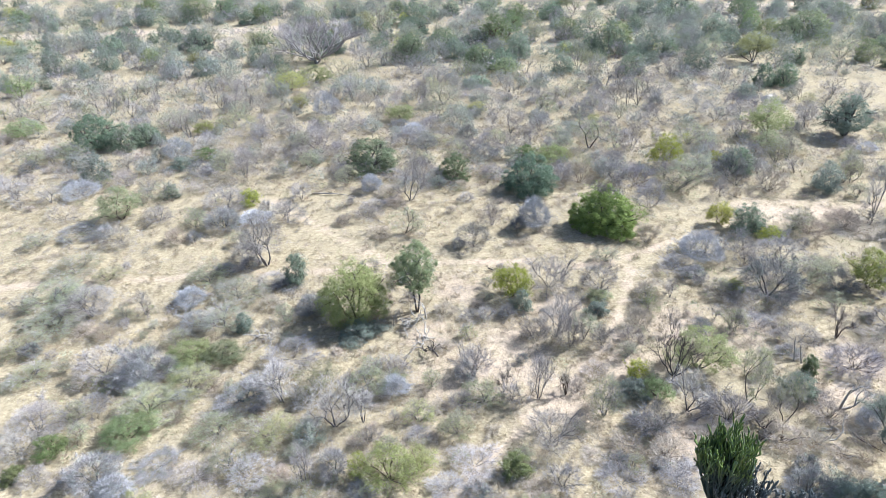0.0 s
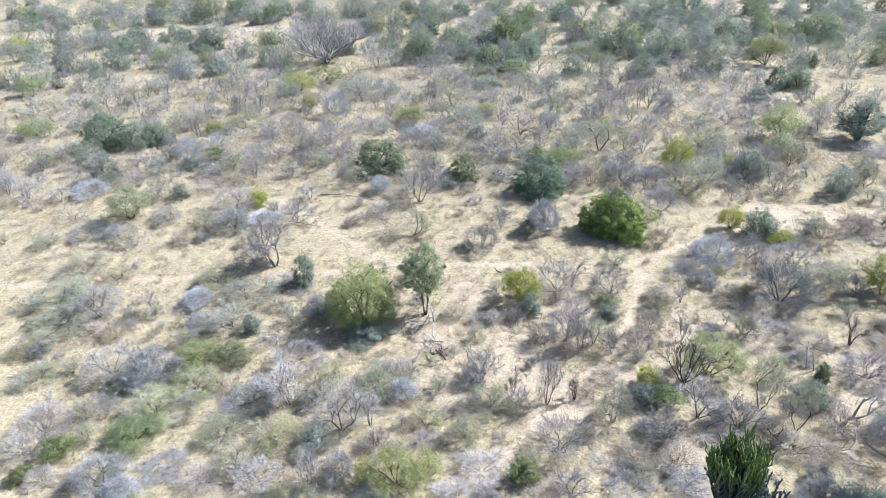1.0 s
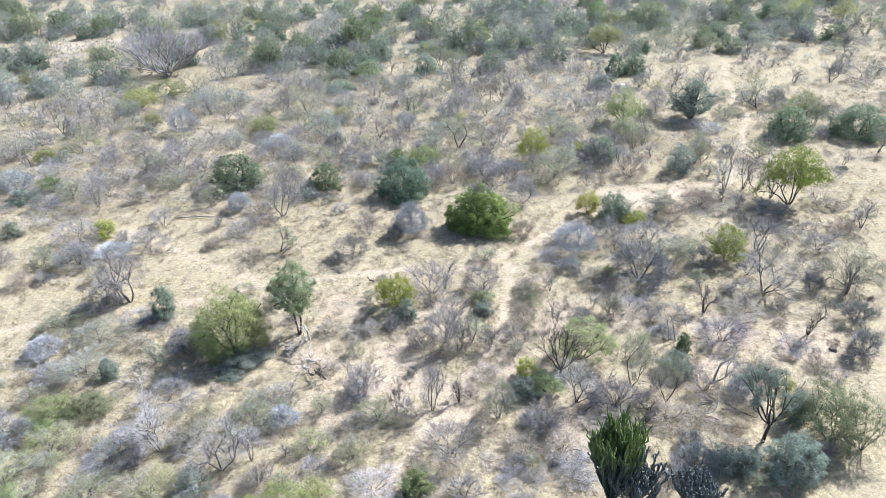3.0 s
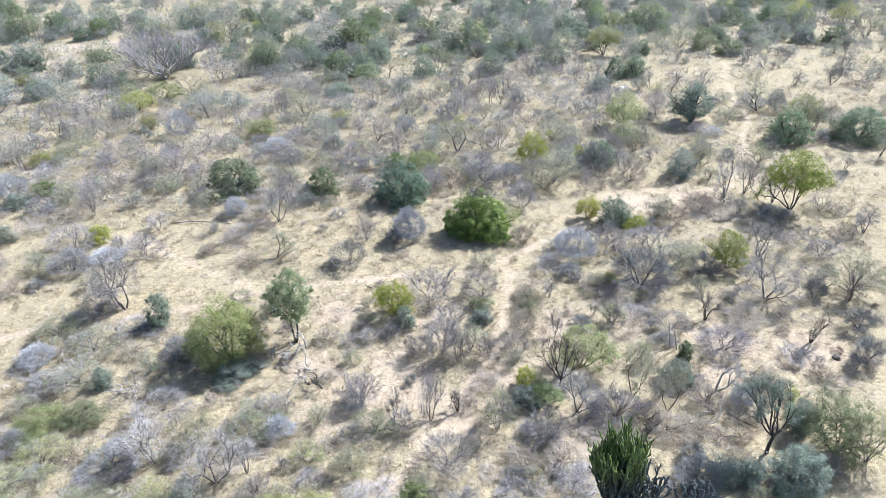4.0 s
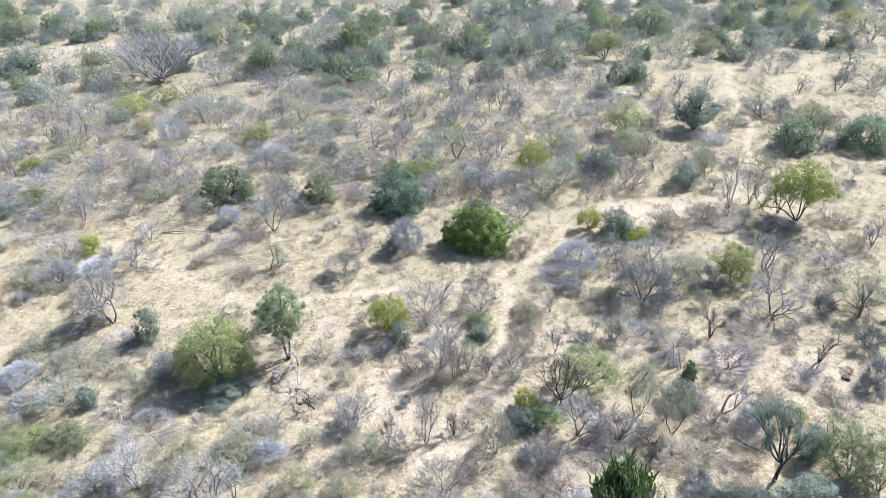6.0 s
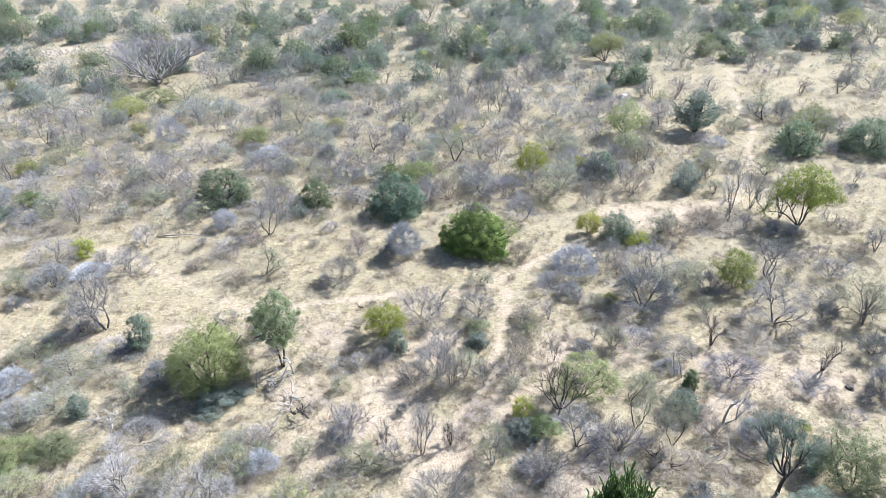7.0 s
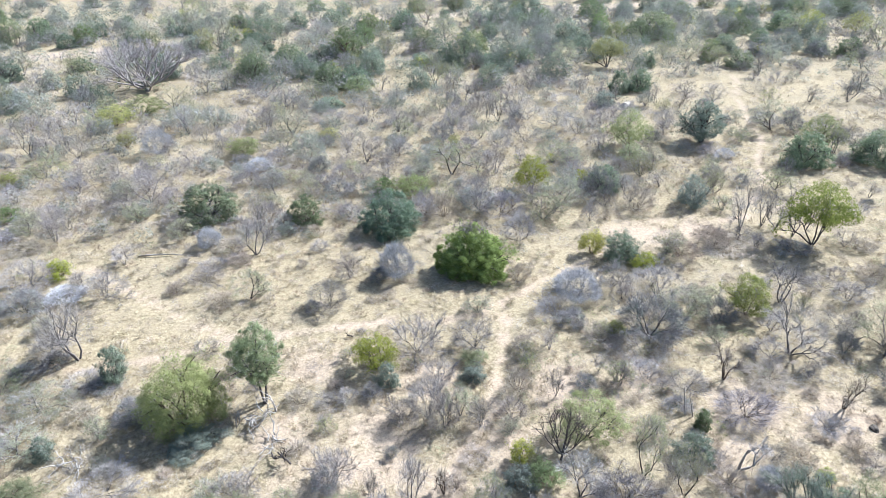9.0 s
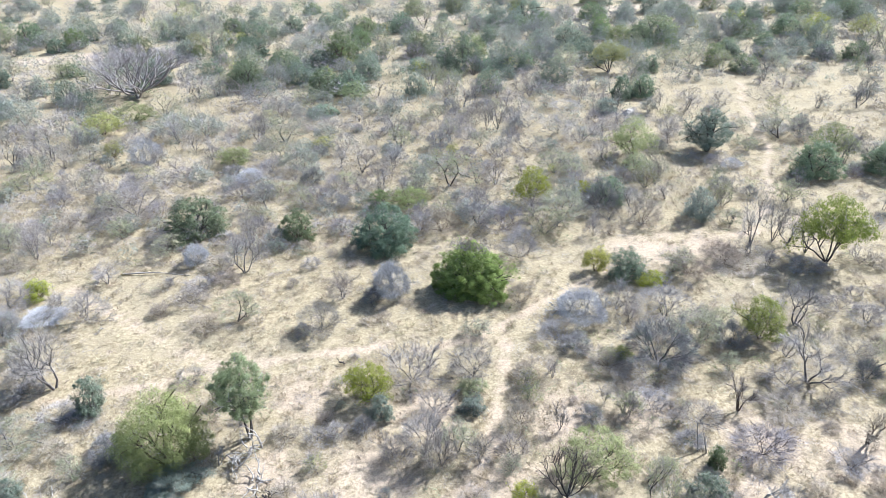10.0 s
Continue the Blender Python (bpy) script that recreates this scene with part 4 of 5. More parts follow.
plant("evergreen_bush", 93.0, 152.4, 6.4, 3.6)
plant("evergreen_bush", 95.0, 155.9, 4.9, 3.4)
plant("evergreen_bush", 106.4, 159.6, 4.7, 3.2)
plant("evergreen_bush", 111.2, 146.0, 5.8, 3.7)
plant("fan_tree", 8.4, 43.7, 1.6, 2.6)
plant("fan_tree", 33.4, 50.5, 2.4, 3.2)
plant("fan_tree", 40.5, 45.2, 2.9, 3.2)
plant("feather_bush", 33.9, 33.4, 5.0, 5.5)
plant("feather_dome", 20.0, 46.7, 5.4, 3.9)
plant("gnarled_tree", -4.1, 55.9, 4.6, 7.7)
plant("green_bush", -37.8, 98.3, 4.0, 1.7)
plant("green_bush", -32.3, 35.5, 2.1, 0.9)
plant("green_bush", -0.2, 88.2, 4.6, 3.9)
plant("green_bush", 3.7, 35.4, 2.4, 1.8)
plant("green_bush", 10.1, 94.0, 3.6, 2.8)
plant("green_bush", 10.8, 170.0, 10.0, 7.7)
plant("green_bush", 18.4, 199.8, 7.0, 4.9)
plant("green_bush", 28.7, 45.6, 1.4, 2.0)
plant("green_bush", 85.2, 171.9, 11.3, 6.4)
plant("grey_shrub", -88.0, 134.4, 4.7, 3.0)
plant("grey_shrub", -72.6, 117.7, 8.8, 2.4)
plant("grey_shrub", -72.4, 126.6, 6.5, 2.6)
plant("grey_shrub", -69.3, 119.1, 4.2, 2.2)
plant("grey_shrub", -67.2, 136.9, 5.8, 2.4)
plant("grey_shrub", -62.4, 99.6, 3.6, 2.3)
plant("grey_shrub", -58.6, 83.8, 4.6, 3.6)
plant("grey_shrub", -56.0, 159.3, 5.4, 3.1)
plant("grey_shrub", -55.4, 143.7, 5.5, 2.7)
plant("grey_shrub", -54.4, 174.3, 10.1, 3.1)
plant("grey_shrub", -49.4, 121.9, 4.6, 1.9)
plant("grey_shrub", -49.3, 77.5, 4.3, 2.0)
plant("grey_shrub", -46.3, 139.7, 6.4, 3.1)
plant("grey_shrub", -45.7, 88.3, 3.9, 2.4)
plant("grey_shrub", -43.5, 57.7, 2.9, 1.6)
plant("grey_shrub", -39.7, 137.4, 10.2, 3.7)
plant("grey_shrub", -39.5, 71.2, 4.0, 1.9)
plant("grey_shrub", -38.5, 103.2, 6.8, 1.8)
plant("grey_shrub", -37.0, 76.9, 4.2, 2.0)
plant("grey_shrub", -36.5, 57.4, 5.5, 2.3)
plant("grey_shrub", -35.3, 125.3, 5.7, 2.4)
plant("grey_shrub", -34.4, 119.5, 5.5, 2.7)
plant("grey_shrub", -33.1, 40.4, 5.2, 2.2)
plant("grey_shrub", -33.1, 107.9, 4.7, 2.5)
plant("grey_shrub", -32.9, 37.8, 3.8, 2.3)
plant("grey_shrub", -30.7, 47.1, 4.8, 2.5)
plant("grey_shrub", -30.7, 35.2, 2.8, 1.1)
plant("grey_shrub", -29.7, 109.5, 5.1, 3.3)
plant("grey_shrub", -29.7, 90.3, 5.1, 5.1)
plant("grey_shrub", -29.6, 42.6, 2.8, 1.4)
plant("grey_shrub", -29.4, 80.3, 6.4, 3.1)
plant("grey_shrub", -26.3, 106.0, 4.1, 2.5)
plant("grey_shrub", -26.2, 99.1, 5.4, 2.2)
plant("grey_shrub", -25.6, 128.4, 4.9, 2.6)
plant("grey_shrub", -23.6, 66.8, 3.4, 2.2)
plant("grey_shrub", -22.9, 97.0, 4.6, 1.9)
plant("grey_shrub", -20.8, 76.0, 4.7, 3.1)
plant("grey_shrub", -20.4, 99.5, 7.8, 3.9)
plant("grey_shrub", -19.4, 61.3, 3.2, 1.6)
plant("grey_shrub", -19.1, 34.9, 3.5, 1.0)
plant("grey_shrub", -18.7, 151.8, 9.2, 4.9)
plant("grey_shrub", -18.1, 108.4, 4.3, 2.6)
plant("grey_shrub", -15.9, 122.6, 4.8, 3.0)
plant("grey_shrub", -15.2, 35.2, 3.6, 1.4)
plant("grey_shrub", -14.8, 48.6, 4.8, 1.6)
plant("grey_shrub", -12.3, 42.9, 3.2, 1.4)
plant("grey_shrub", -12.1, 121.5, 4.8, 2.5)
plant("grey_shrub", -10.9, 76.7, 3.9, 1.9)
plant("grey_shrub", -10.6, 148.2, 5.9, 4.1)
plant("grey_shrub", -10.4, 79.3, 3.3, 1.3)
plant("grey_shrub", -9.5, 64.0, 2.5, 1.3)
plant("grey_shrub", -8.5, 89.3, 3.7, 1.5)
plant("grey_shrub", -7.1, 38.4, 2.6, 1.5)
plant("grey_shrub", -6.6, 43.4, 2.9, 1.0)
plant("grey_shrub", -6.0, 46.6, 3.2, 1.7)
plant("grey_shrub", -5.8, 106.3, 4.3, 1.4)
plant("grey_shrub", -5.6, 142.1, 4.7, 1.9)
plant("grey_shrub", -3.3, 39.0, 2.3, 0.9)
plant("grey_shrub", -1.3, 33.9, 3.1, 1.0)
plant("grey_shrub", -0.6, 106.4, 5.2, 2.1)
plant("grey_shrub", -0.1, 42.5, 2.1, 1.2)
plant("grey_shrub", 0.7, 36.1, 4.0, 0.9)
plant("grey_shrub", 1.0, 46.1, 3.3, 3.1)
plant("grey_shrub", 1.0, 54.6, 2.6, 0.9)
plant("grey_shrub", 1.7, 68.7, 4.7, 3.1)
plant("grey_shrub", 4.1, 73.9, 3.2, 3.0)
plant("grey_shrub", 6.0, 124.8, 6.2, 2.7)
plant("grey_shrub", 6.5, 38.2, 4.4, 2.8)
plant("grey_shrub", 6.7, 51.2, 2.9, 2.3)
plant("grey_shrub", 6.8, 34.1, 2.7, 1.7)
plant("grey_shrub", 7.2, 116.3, 5.3, 2.9)
plant("grey_shrub", 7.9, 100.5, 5.0, 2.1)
plant("grey_shrub", 8.6, 51.4, 3.4, 4.2)
plant("grey_shrub", 9.1, 59.8, 4.4, 3.7)
plant("grey_shrub", 9.7, 49.9, 3.4, 3.3)
plant("grey_shrub", 10.3, 55.5, 3.1, 2.1)
plant("grey_shrub", 10.8, 34.3, 3.5, 0.9)
plant("grey_shrub", 12.4, 49.5, 2.4, 2.6)
plant("grey_shrub", 13.6, 107.3, 4.4, 3.7)
plant("grey_shrub", 14.2, 59.4, 3.9, 2.6)
plant("grey_shrub", 14.6, 34.1, 3.1, 1.1)
plant("grey_shrub", 14.6, 39.6, 3.0, 2.5)
plant("grey_shrub", 14.9, 49.8, 2.5, 2.0)
plant("grey_shrub", 15.2, 34.8, 3.4, 0.9)
plant("grey_shrub", 21.5, 119.9, 4.9, 3.1)
plant("grey_shrub", 22.9, 62.4, 4.7, 2.0)
plant("grey_shrub", 23.6, 115.8, 4.0, 3.8)
plant("grey_shrub", 23.8, 77.8, 3.9, 3.9)
plant("grey_shrub", 27.0, 52.1, 2.6, 1.5)
plant("grey_shrub", 28.6, 56.0, 6.0, 0.3)
plant("grey_shrub", 29.2, 122.4, 4.3, 3.3)
plant("grey_shrub", 29.3, 107.4, 5.4, 3.2)
plant("grey_shrub", 29.8, 49.9, 3.3, 1.9)
plant("grey_shrub", 30.4, 66.3, 3.9, 2.7)
plant("grey_shrub", 33.5, 80.7, 2.3, 2.9)
plant("grey_shrub", 34.0, 64.0, 6.7, 2.8)
plant("grey_shrub", 34.1, 108.9, 5.5, 2.8)
plant("grey_shrub", 34.4, 36.9, 2.1, 1.4)
plant("grey_shrub", 36.8, 84.4, 4.5, 2.3)
plant("grey_shrub", 37.2, 119.1, 6.2, 3.5)
plant("grey_shrub", 37.8, 43.5, 2.8, 1.5)
plant("grey_shrub", 38.7, 39.4, 2.2, 1.1)
plant("grey_shrub", 38.9, 52.4, 3.7, 1.3)
plant("grey_shrub", 40.9, 114.7, 6.0, 3.4)
plant("grey_shrub", 42.9, 109.8, 6.6, 4.1)
plant("grey_shrub", 43.0, 136.3, 5.9, 4.6)
plant("grey_shrub", 43.6, 102.1, 5.3, 3.1)
plant("grey_shrub", 46.4, 125.5, 6.5, 2.1)
plant("grey_shrub", 47.3, 54.7, 3.4, 1.3)
plant("grey_shrub", 47.3, 111.3, 5.9, 2.9)
plant("grey_shrub", 50.5, 61.1, 3.8, 1.1)
plant("grey_shrub", 51.3, 58.6, 4.1, 1.9)
plant("grey_shrub", 57.2, 109.5, 4.4, 3.5)
plant("grey_shrub", 64.3, 73.9, 3.0, 2.1)
plant("grey_shrub", 69.8, 125.6, 4.6, 2.9)
plant("grey_shrub", 74.5, 124.3, 5.0, 2.4)
plant("grey_shrub", 81.1, 122.3, 5.0, 2.4)
plant("grey_shrub", 100.7, 113.2, 6.4, 4.5)
plant("grey_shrub", 113.9, 135.6, 4.5, 4.5)
plant("haze_shrub", -50.8, 85.3, 5.3, 2.2)
plant("haze_shrub", -41.8, 98.2, 4.5, 3.6)
plant("haze_shrub", -27.5, 46.1, 3.4, 1.9)
plant("haze_shrub", -26.9, 58.2, 3.7, 1.6)
plant("haze_shrub", -25.1, 76.8, 4.4, 1.2)
plant("haze_shrub", -24.4, 34.1, 2.8, 1.1)
plant("haze_shrub", -23.1, 44.0, 1.6, 0.5)
plant("haze_shrub", -22.5, 118.2, 5.5, 4.3)
plant("haze_shrub", -11.4, 84.9, 3.2, 2.4)
plant("haze_shrub", -6.7, 107.7, 4.3, 1.8)
plant("haze_shrub", -5.5, 44.2, 2.5, 1.7)
plant("haze_shrub", 9.0, 73.1, 4.5, 3.9)
plant("haze_shrub", 26.0, 65.2, 5.3, 3.2)
plant("haze_shrub", 30.4, 39.6, 2.3, 1.6)
plant("haze_shrub", 59.8, 95.5, 3.1, 1.5)
plant("leafy_tree", -86.0, 134.3, 5.5, 4.5)
plant("leafy_tree", -75.5, 213.6, 9.7, 7.2)
plant("leafy_tree", -71.8, 110.0, 6.7, 3.3)
plant("leafy_tree", -42.0, 77.7, 5.7, 4.3)
plant("leafy_tree", -30.7, 37.7, 2.6, 1.7)
plant("leafy_tree", -28.1, 139.8, 7.6, 3.8)
plant("leafy_tree", -25.4, 39.2, 4.7, 1.5)
plant("leafy_tree", -24.2, 46.6, 2.5, 1.2)
plant("leafy_tree", -24.0, 48.8, 4.7, 1.6)
plant("leafy_tree", -21.0, 48.7, 3.9, 1.8)
plant("leafy_tree", -8.9, 113.9, 5.6, 2.9)
plant("leafy_tree", 10.7, 143.0, 7.0, 3.5)
plant("leafy_tree", 13.7, 57.3, 2.5, 1.2)
plant("leafy_tree", 13.9, 93.7, 5.5, 2.7)
plant("leafy_tree", 15.5, 43.1, 2.7, 1.6)
plant("leafy_tree", 45.8, 96.1, 4.6, 3.2)
plant("leafy_tree", 48.2, 102.7, 6.7, 6.1)
plant("leafy_tree", 75.0, 95.3, 6.6, 5.2)
plant("leafy_tree", 89.1, 173.6, 6.2, 4.8)
plant("lilac_shrub", 20.2, 40.4, 4.2, 2.3)
plant("lilac_shrub", 23.9, 84.8, 6.6, 3.0)
plant("lilac_shrub", 32.7, 46.0, 4.9, 2.2)
plant("lime_bush", -7.5, 35.2, 1.8, 2.1)
plant("lime_bush", -5.2, 34.8, 4.6, 2.7)
plant("lime_bush", -3.2, 35.9, 3.3, 1.6)
plant("lush_bush", 17.2, 72.8, 8.3, 5.2)
plant("olive_bush", -98.6, 183.3, 7.5, 5.3)
plant("olive_bush", -62.8, 96.6, 4.3, 2.8)
plant("olive_bush", -58.4, 98.2, 5.2, 3.5)
plant("olive_bush", -49.5, 88.3, 4.0, 2.0)
plant("olive_bush", -48.9, 70.7, 3.4, 1.6)
plant("olive_bush", -48.1, 112.5, 6.6, 3.6)
plant("olive_bush", -47.4, 165.3, 3.9, 3.0)
plant("olive_bush", -45.4, 112.2, 3.6, 2.2)
plant("olive_bush", -41.6, 64.5, 6.1, 1.7)
plant("olive_bush", -40.2, 58.2, 6.2, 2.5)
plant("olive_bush", -38.9, 54.3, 6.9, 1.5)
plant("olive_bush", -38.9, 83.3, 4.6, 2.3)
plant("olive_bush", -37.3, 112.3, 7.7, 2.6)
plant("olive_bush", -31.9, 75.2, 3.6, 2.5)
plant("olive_bush", -31.0, 121.9, 6.5, 2.1)
plant("olive_bush", -30.5, 41.3, 2.7, 1.7)
plant("olive_bush", -26.3, 62.2, 4.9, 1.7)
plant("olive_bush", -23.3, 142.6, 7.8, 4.2)
plant("olive_bush", -22.4, 53.9, 4.9, 2.2)
plant("olive_bush", -22.0, 58.9, 6.0, 2.2)
plant("olive_bush", -19.2, 189.4, 9.2, 8.2)
plant("olive_bush", -18.8, 39.5, 4.6, 1.4)
plant("olive_bush", -17.1, 36.4, 3.6, 1.3)
plant("olive_bush", -16.9, 94.0, 3.2, 1.8)
plant("olive_bush", -12.0, 44.4, 4.5, 2.6)
plant("olive_bush", -11.0, 34.1, 3.1, 0.4)
plant("olive_bush", -7.7, 44.2, 3.8, 2.3)
plant("olive_bush", -7.5, 210.4, 10.0, 5.0)
plant("olive_bush", -4.9, 94.3, 4.6, 1.9)
plant("olive_bush", -3.0, 115.3, 6.4, 3.6)
plant("olive_bush", -2.0, 102.3, 5.8, 1.3)
plant("olive_bush", -2.0, 122.7, 7.4, 3.9)
plant("olive_bush", 1.6, 42.8, 3.9, 1.7)
plant("olive_bush", 1.7, 142.4, 5.8, 3.7)
plant("olive_bush", 4.1, 36.8, 2.3, 0.5)
plant("olive_bush", 10.9, 41.2, 3.4, 3.7)
plant("olive_bush", 15.8, 64.6, 3.0, 1.7)
plant("olive_bush", 15.9, 98.4, 5.0, 2.5)
plant("olive_bush", 20.4, 173.0, 5.5, 5.7)
plant("olive_bush", 20.4, 125.7, 6.3, 2.1)
plant("olive_bush", 24.8, 52.1, 2.6, 2.1)
plant("olive_bush", 26.0, 58.6, 2.4, 1.4)
plant("olive_bush", 28.2, 82.5, 5.8, 3.3)
plant("olive_bush", 31.2, 85.6, 6.5, 4.1)
plant("olive_bush", 34.9, 59.4, 4.9, 3.3)
plant("olive_bush", 35.1, 99.3, 5.3, 3.6)
plant("olive_bush", 35.4, 32.1, 3.5, 4.5)
plant("olive_bush", 37.1, 97.1, 4.2, 2.2)
plant("olive_bush", 38.3, 61.4, 2.5, 1.8)
plant("olive_bush", 38.8, 71.4, 5.0, 2.7)
plant("olive_bush", 49.4, 51.6, 5.5, 4.5)
plant("olive_bush", 50.2, 79.5, 3.4, 2.0)
plant("olive_bush", 50.9, 84.4, 4.3, 4.4)
plant("olive_bush", 59.9, 83.4, 4.7, 3.1)
plant("olive_bush", 77.5, 150.3, 5.6, 4.6)
plant("olive_bush", 82.2, 148.8, 6.2, 4.3)
plant("olive_bush", 97.4, 141.5, 4.6, 3.8)
plant("olive_bush", 126.2, 144.5, 8.7, 7.6)
plant("olive_tree", -6.3, 72.1, 4.4, 3.2)
plant("olive_tree", 11.1, 50.9, 2.8, 2.9)
plant("olive_tree", 20.2, 98.9, 6.8, 5.0)
plant("olive_tree", 22.6, 42.4, 3.0, 5.5)
plant("olive_tree", 24.4, 40.1, 2.7, 4.9)
plant("olive_tree", 73.0, 104.0, 6.8, 4.9)
plant("pale_bush", -40.0, 50.2, 3.6, 1.3)
plant("pale_bush", -37.3, 63.0, 3.7, 1.3)
plant("pale_bush", -37.0, 46.6, 4.4, 1.1)
plant("pale_bush", -33.4, 93.0, 4.1, 2.6)
plant("pale_bush", -30.1, 45.6, 2.9, 0.6)
plant("pale_bush", -25.0, 42.1, 5.2, 2.1)
plant("pale_bush", -22.5, 44.7, 5.2, 2.0)
plant("pale_bush", -21.5, 111.6, 4.0, 2.0)
plant("pale_bush", -14.5, 39.3, 4.7, 1.5)
plant("pale_bush", -13.8, 34.0, 3.4, 0.3)
plant("pale_bush", -3.4, 40.8, 2.9, 1.8)
plant("pale_bush", -0.5, 39.4, 3.2, 1.9)
plant("pale_bush", 0.5, 97.7, 3.4, 1.9)
plant("round_tree", 59.7, 101.9, 7.5, 6.7)
plant("thorn_tree", 17.3, 44.9, 4.5, 4.6)
plant("umbrella_tree", 29.2, 34.4, 4.7, 6.6)
plant("willowy_tree", -9.9, 54.4, 6.9, 6.4)
plant("yellow_bush", -57.8, 156.6, 4.1, 3.3)
plant("yellow_bush", -41.7, 110.5, 4.2, 2.0)
plant("yellow_bush", -32.2, 134.4, 7.3, 3.9)
plant("yellow_bush", -27.9, 122.5, 3.4, 2.6)
plant("yellow_bush", -26.6, 81.3, 2.8, 2.1)
plant("yellow_bush", 4.0, 118.2, 4.0, 1.8)
plant("yellow_bush", 5.2, 58.1, 3.7, 3.8)
plant("yellow_bush", 14.4, 45.4, 1.9, 1.8)
plant("yellow_bush", 22.9, 110.0, 2.4, 1.8)
plant("yellow_bush", 27.3, 58.5, 1.8, 1.4)
plant("yellow_bush", 29.5, 91.5, 5.1, 4.8)
plant("yellow_bush", 30.8, 73.2, 3.1, 3.0)
plant("yellow_bush", 34.2, 39.0, 1.2, 1.2)
plant("yellow_bush", 35.2, 69.3, 3.0, 1.7)
plant("yellow_bush", 36.5, 91.8, 2.1, 2.0)
plant("yellow_bush", 40.5, 58.7, 4.2, 4.4)
plant("yellow_bush", 123.5, 165.2, 7.2, 5.4)
plant("yellow_tree", 55.1, 69.2, 7.2, 7.5)
plant("yellow_tree", 63.4, 147.6, 7.8, 6.5)
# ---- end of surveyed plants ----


def ridged_arm(rng, height, r, lean, ribs=4, levels=7):
    """An upright succulent arm with sharp ribs and notched segments, leaning out from its foot."""
    n = ribs * 2
    ring = np.arange(n) / n * 2 * np.pi
    wob = rng.normal(0, 0.05, (levels, 2)) * np.linspace(0, 1, levels)[:, None]
    verts = []
    for k in range(levels):
        f = k / (levels - 1)
        rr = r * (0.68 if k % 2 else 1.0) * (1.0 if f < 0.85 else 0.7) * np.where(np.arange(n) % 2, 0.5, 1.0)
        x = lean * (1 - (1 - f) ** 1.8)
        verts.append(np.stack([np.cos(ring) * rr + x + wob[k, 0], np.sin(ring) * rr + wob[k, 1], np.full(n, f * height)], axis=1))
    verts.append(np.array([[lean + wob[-1, 0], wob[-1, 1], height * 1.03]]))
    quads = [(k * n + j, k * n + (j + 1) % n, (k + 1) * n + (j + 1) % n, (k + 1) * n + j) for k in range(levels - 1) for j in range(n)]
    cap = [((levels - 1) * n + j, (levels - 1) * n + (j + 1) % n, levels * n) for j in range(n)]
    return np.concatenate(verts), np.array(quads), np.array(cap)


def forked_arm(rng, height, r, lean, shoots=13):
    """A main arm with short upright shoots along its upper half."""
    v, q, c = ridged_arm(rng, height, r, lean)
    verts, quads, caps, at = [v], [q], [c], len(v)
    for _ in range(shoots):
        f, az = rng.uniform(0.45, 0.97), rng.uniform(0, 2 * math.pi)
        v, q, c = ridged_arm(rng, height * rng.uniform(0.08, 0.2), r * 0.9, height * rng.uniform(0.03, 0.08), 4, 4)
        turned = np.stack([v[:, 0] * math.cos(az) - v[:, 1] * math.sin(az), v[:, 0] * math.sin(az) + v[:, 1] * math.cos(az), v[:, 2]], axis=1)
        verts.append(turned + np.array([lean * (1 - (1 - f) ** 1.8), 0, f * height]))
        quads.append(q + at)
        caps.append(c + at)
        at += len(v)
    return np.concatenate(verts), [np.concatenate(quads), np.concatenate(caps)]


def succulent_material(name, low, high_colour):
    n = Nodes(name)
    coords = n.tree.nodes.new("ShaderNodeTexCoord").outputs["Object"]
    split = n.tree.nodes.new("ShaderNodeSeparateXYZ")
    n.link(coords, split.inputs[0])
    # runs from the low colour at an arm's foot to high_colour at its tip
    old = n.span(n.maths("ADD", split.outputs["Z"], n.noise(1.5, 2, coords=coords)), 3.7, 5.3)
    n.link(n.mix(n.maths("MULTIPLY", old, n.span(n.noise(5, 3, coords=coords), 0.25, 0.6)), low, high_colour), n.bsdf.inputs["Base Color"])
    n.bsdf.inputs["Roughness"].default_value = 0.5
    return n.mat


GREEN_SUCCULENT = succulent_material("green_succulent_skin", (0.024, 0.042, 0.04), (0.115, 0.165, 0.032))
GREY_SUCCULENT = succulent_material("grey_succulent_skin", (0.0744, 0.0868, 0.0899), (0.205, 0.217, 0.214))


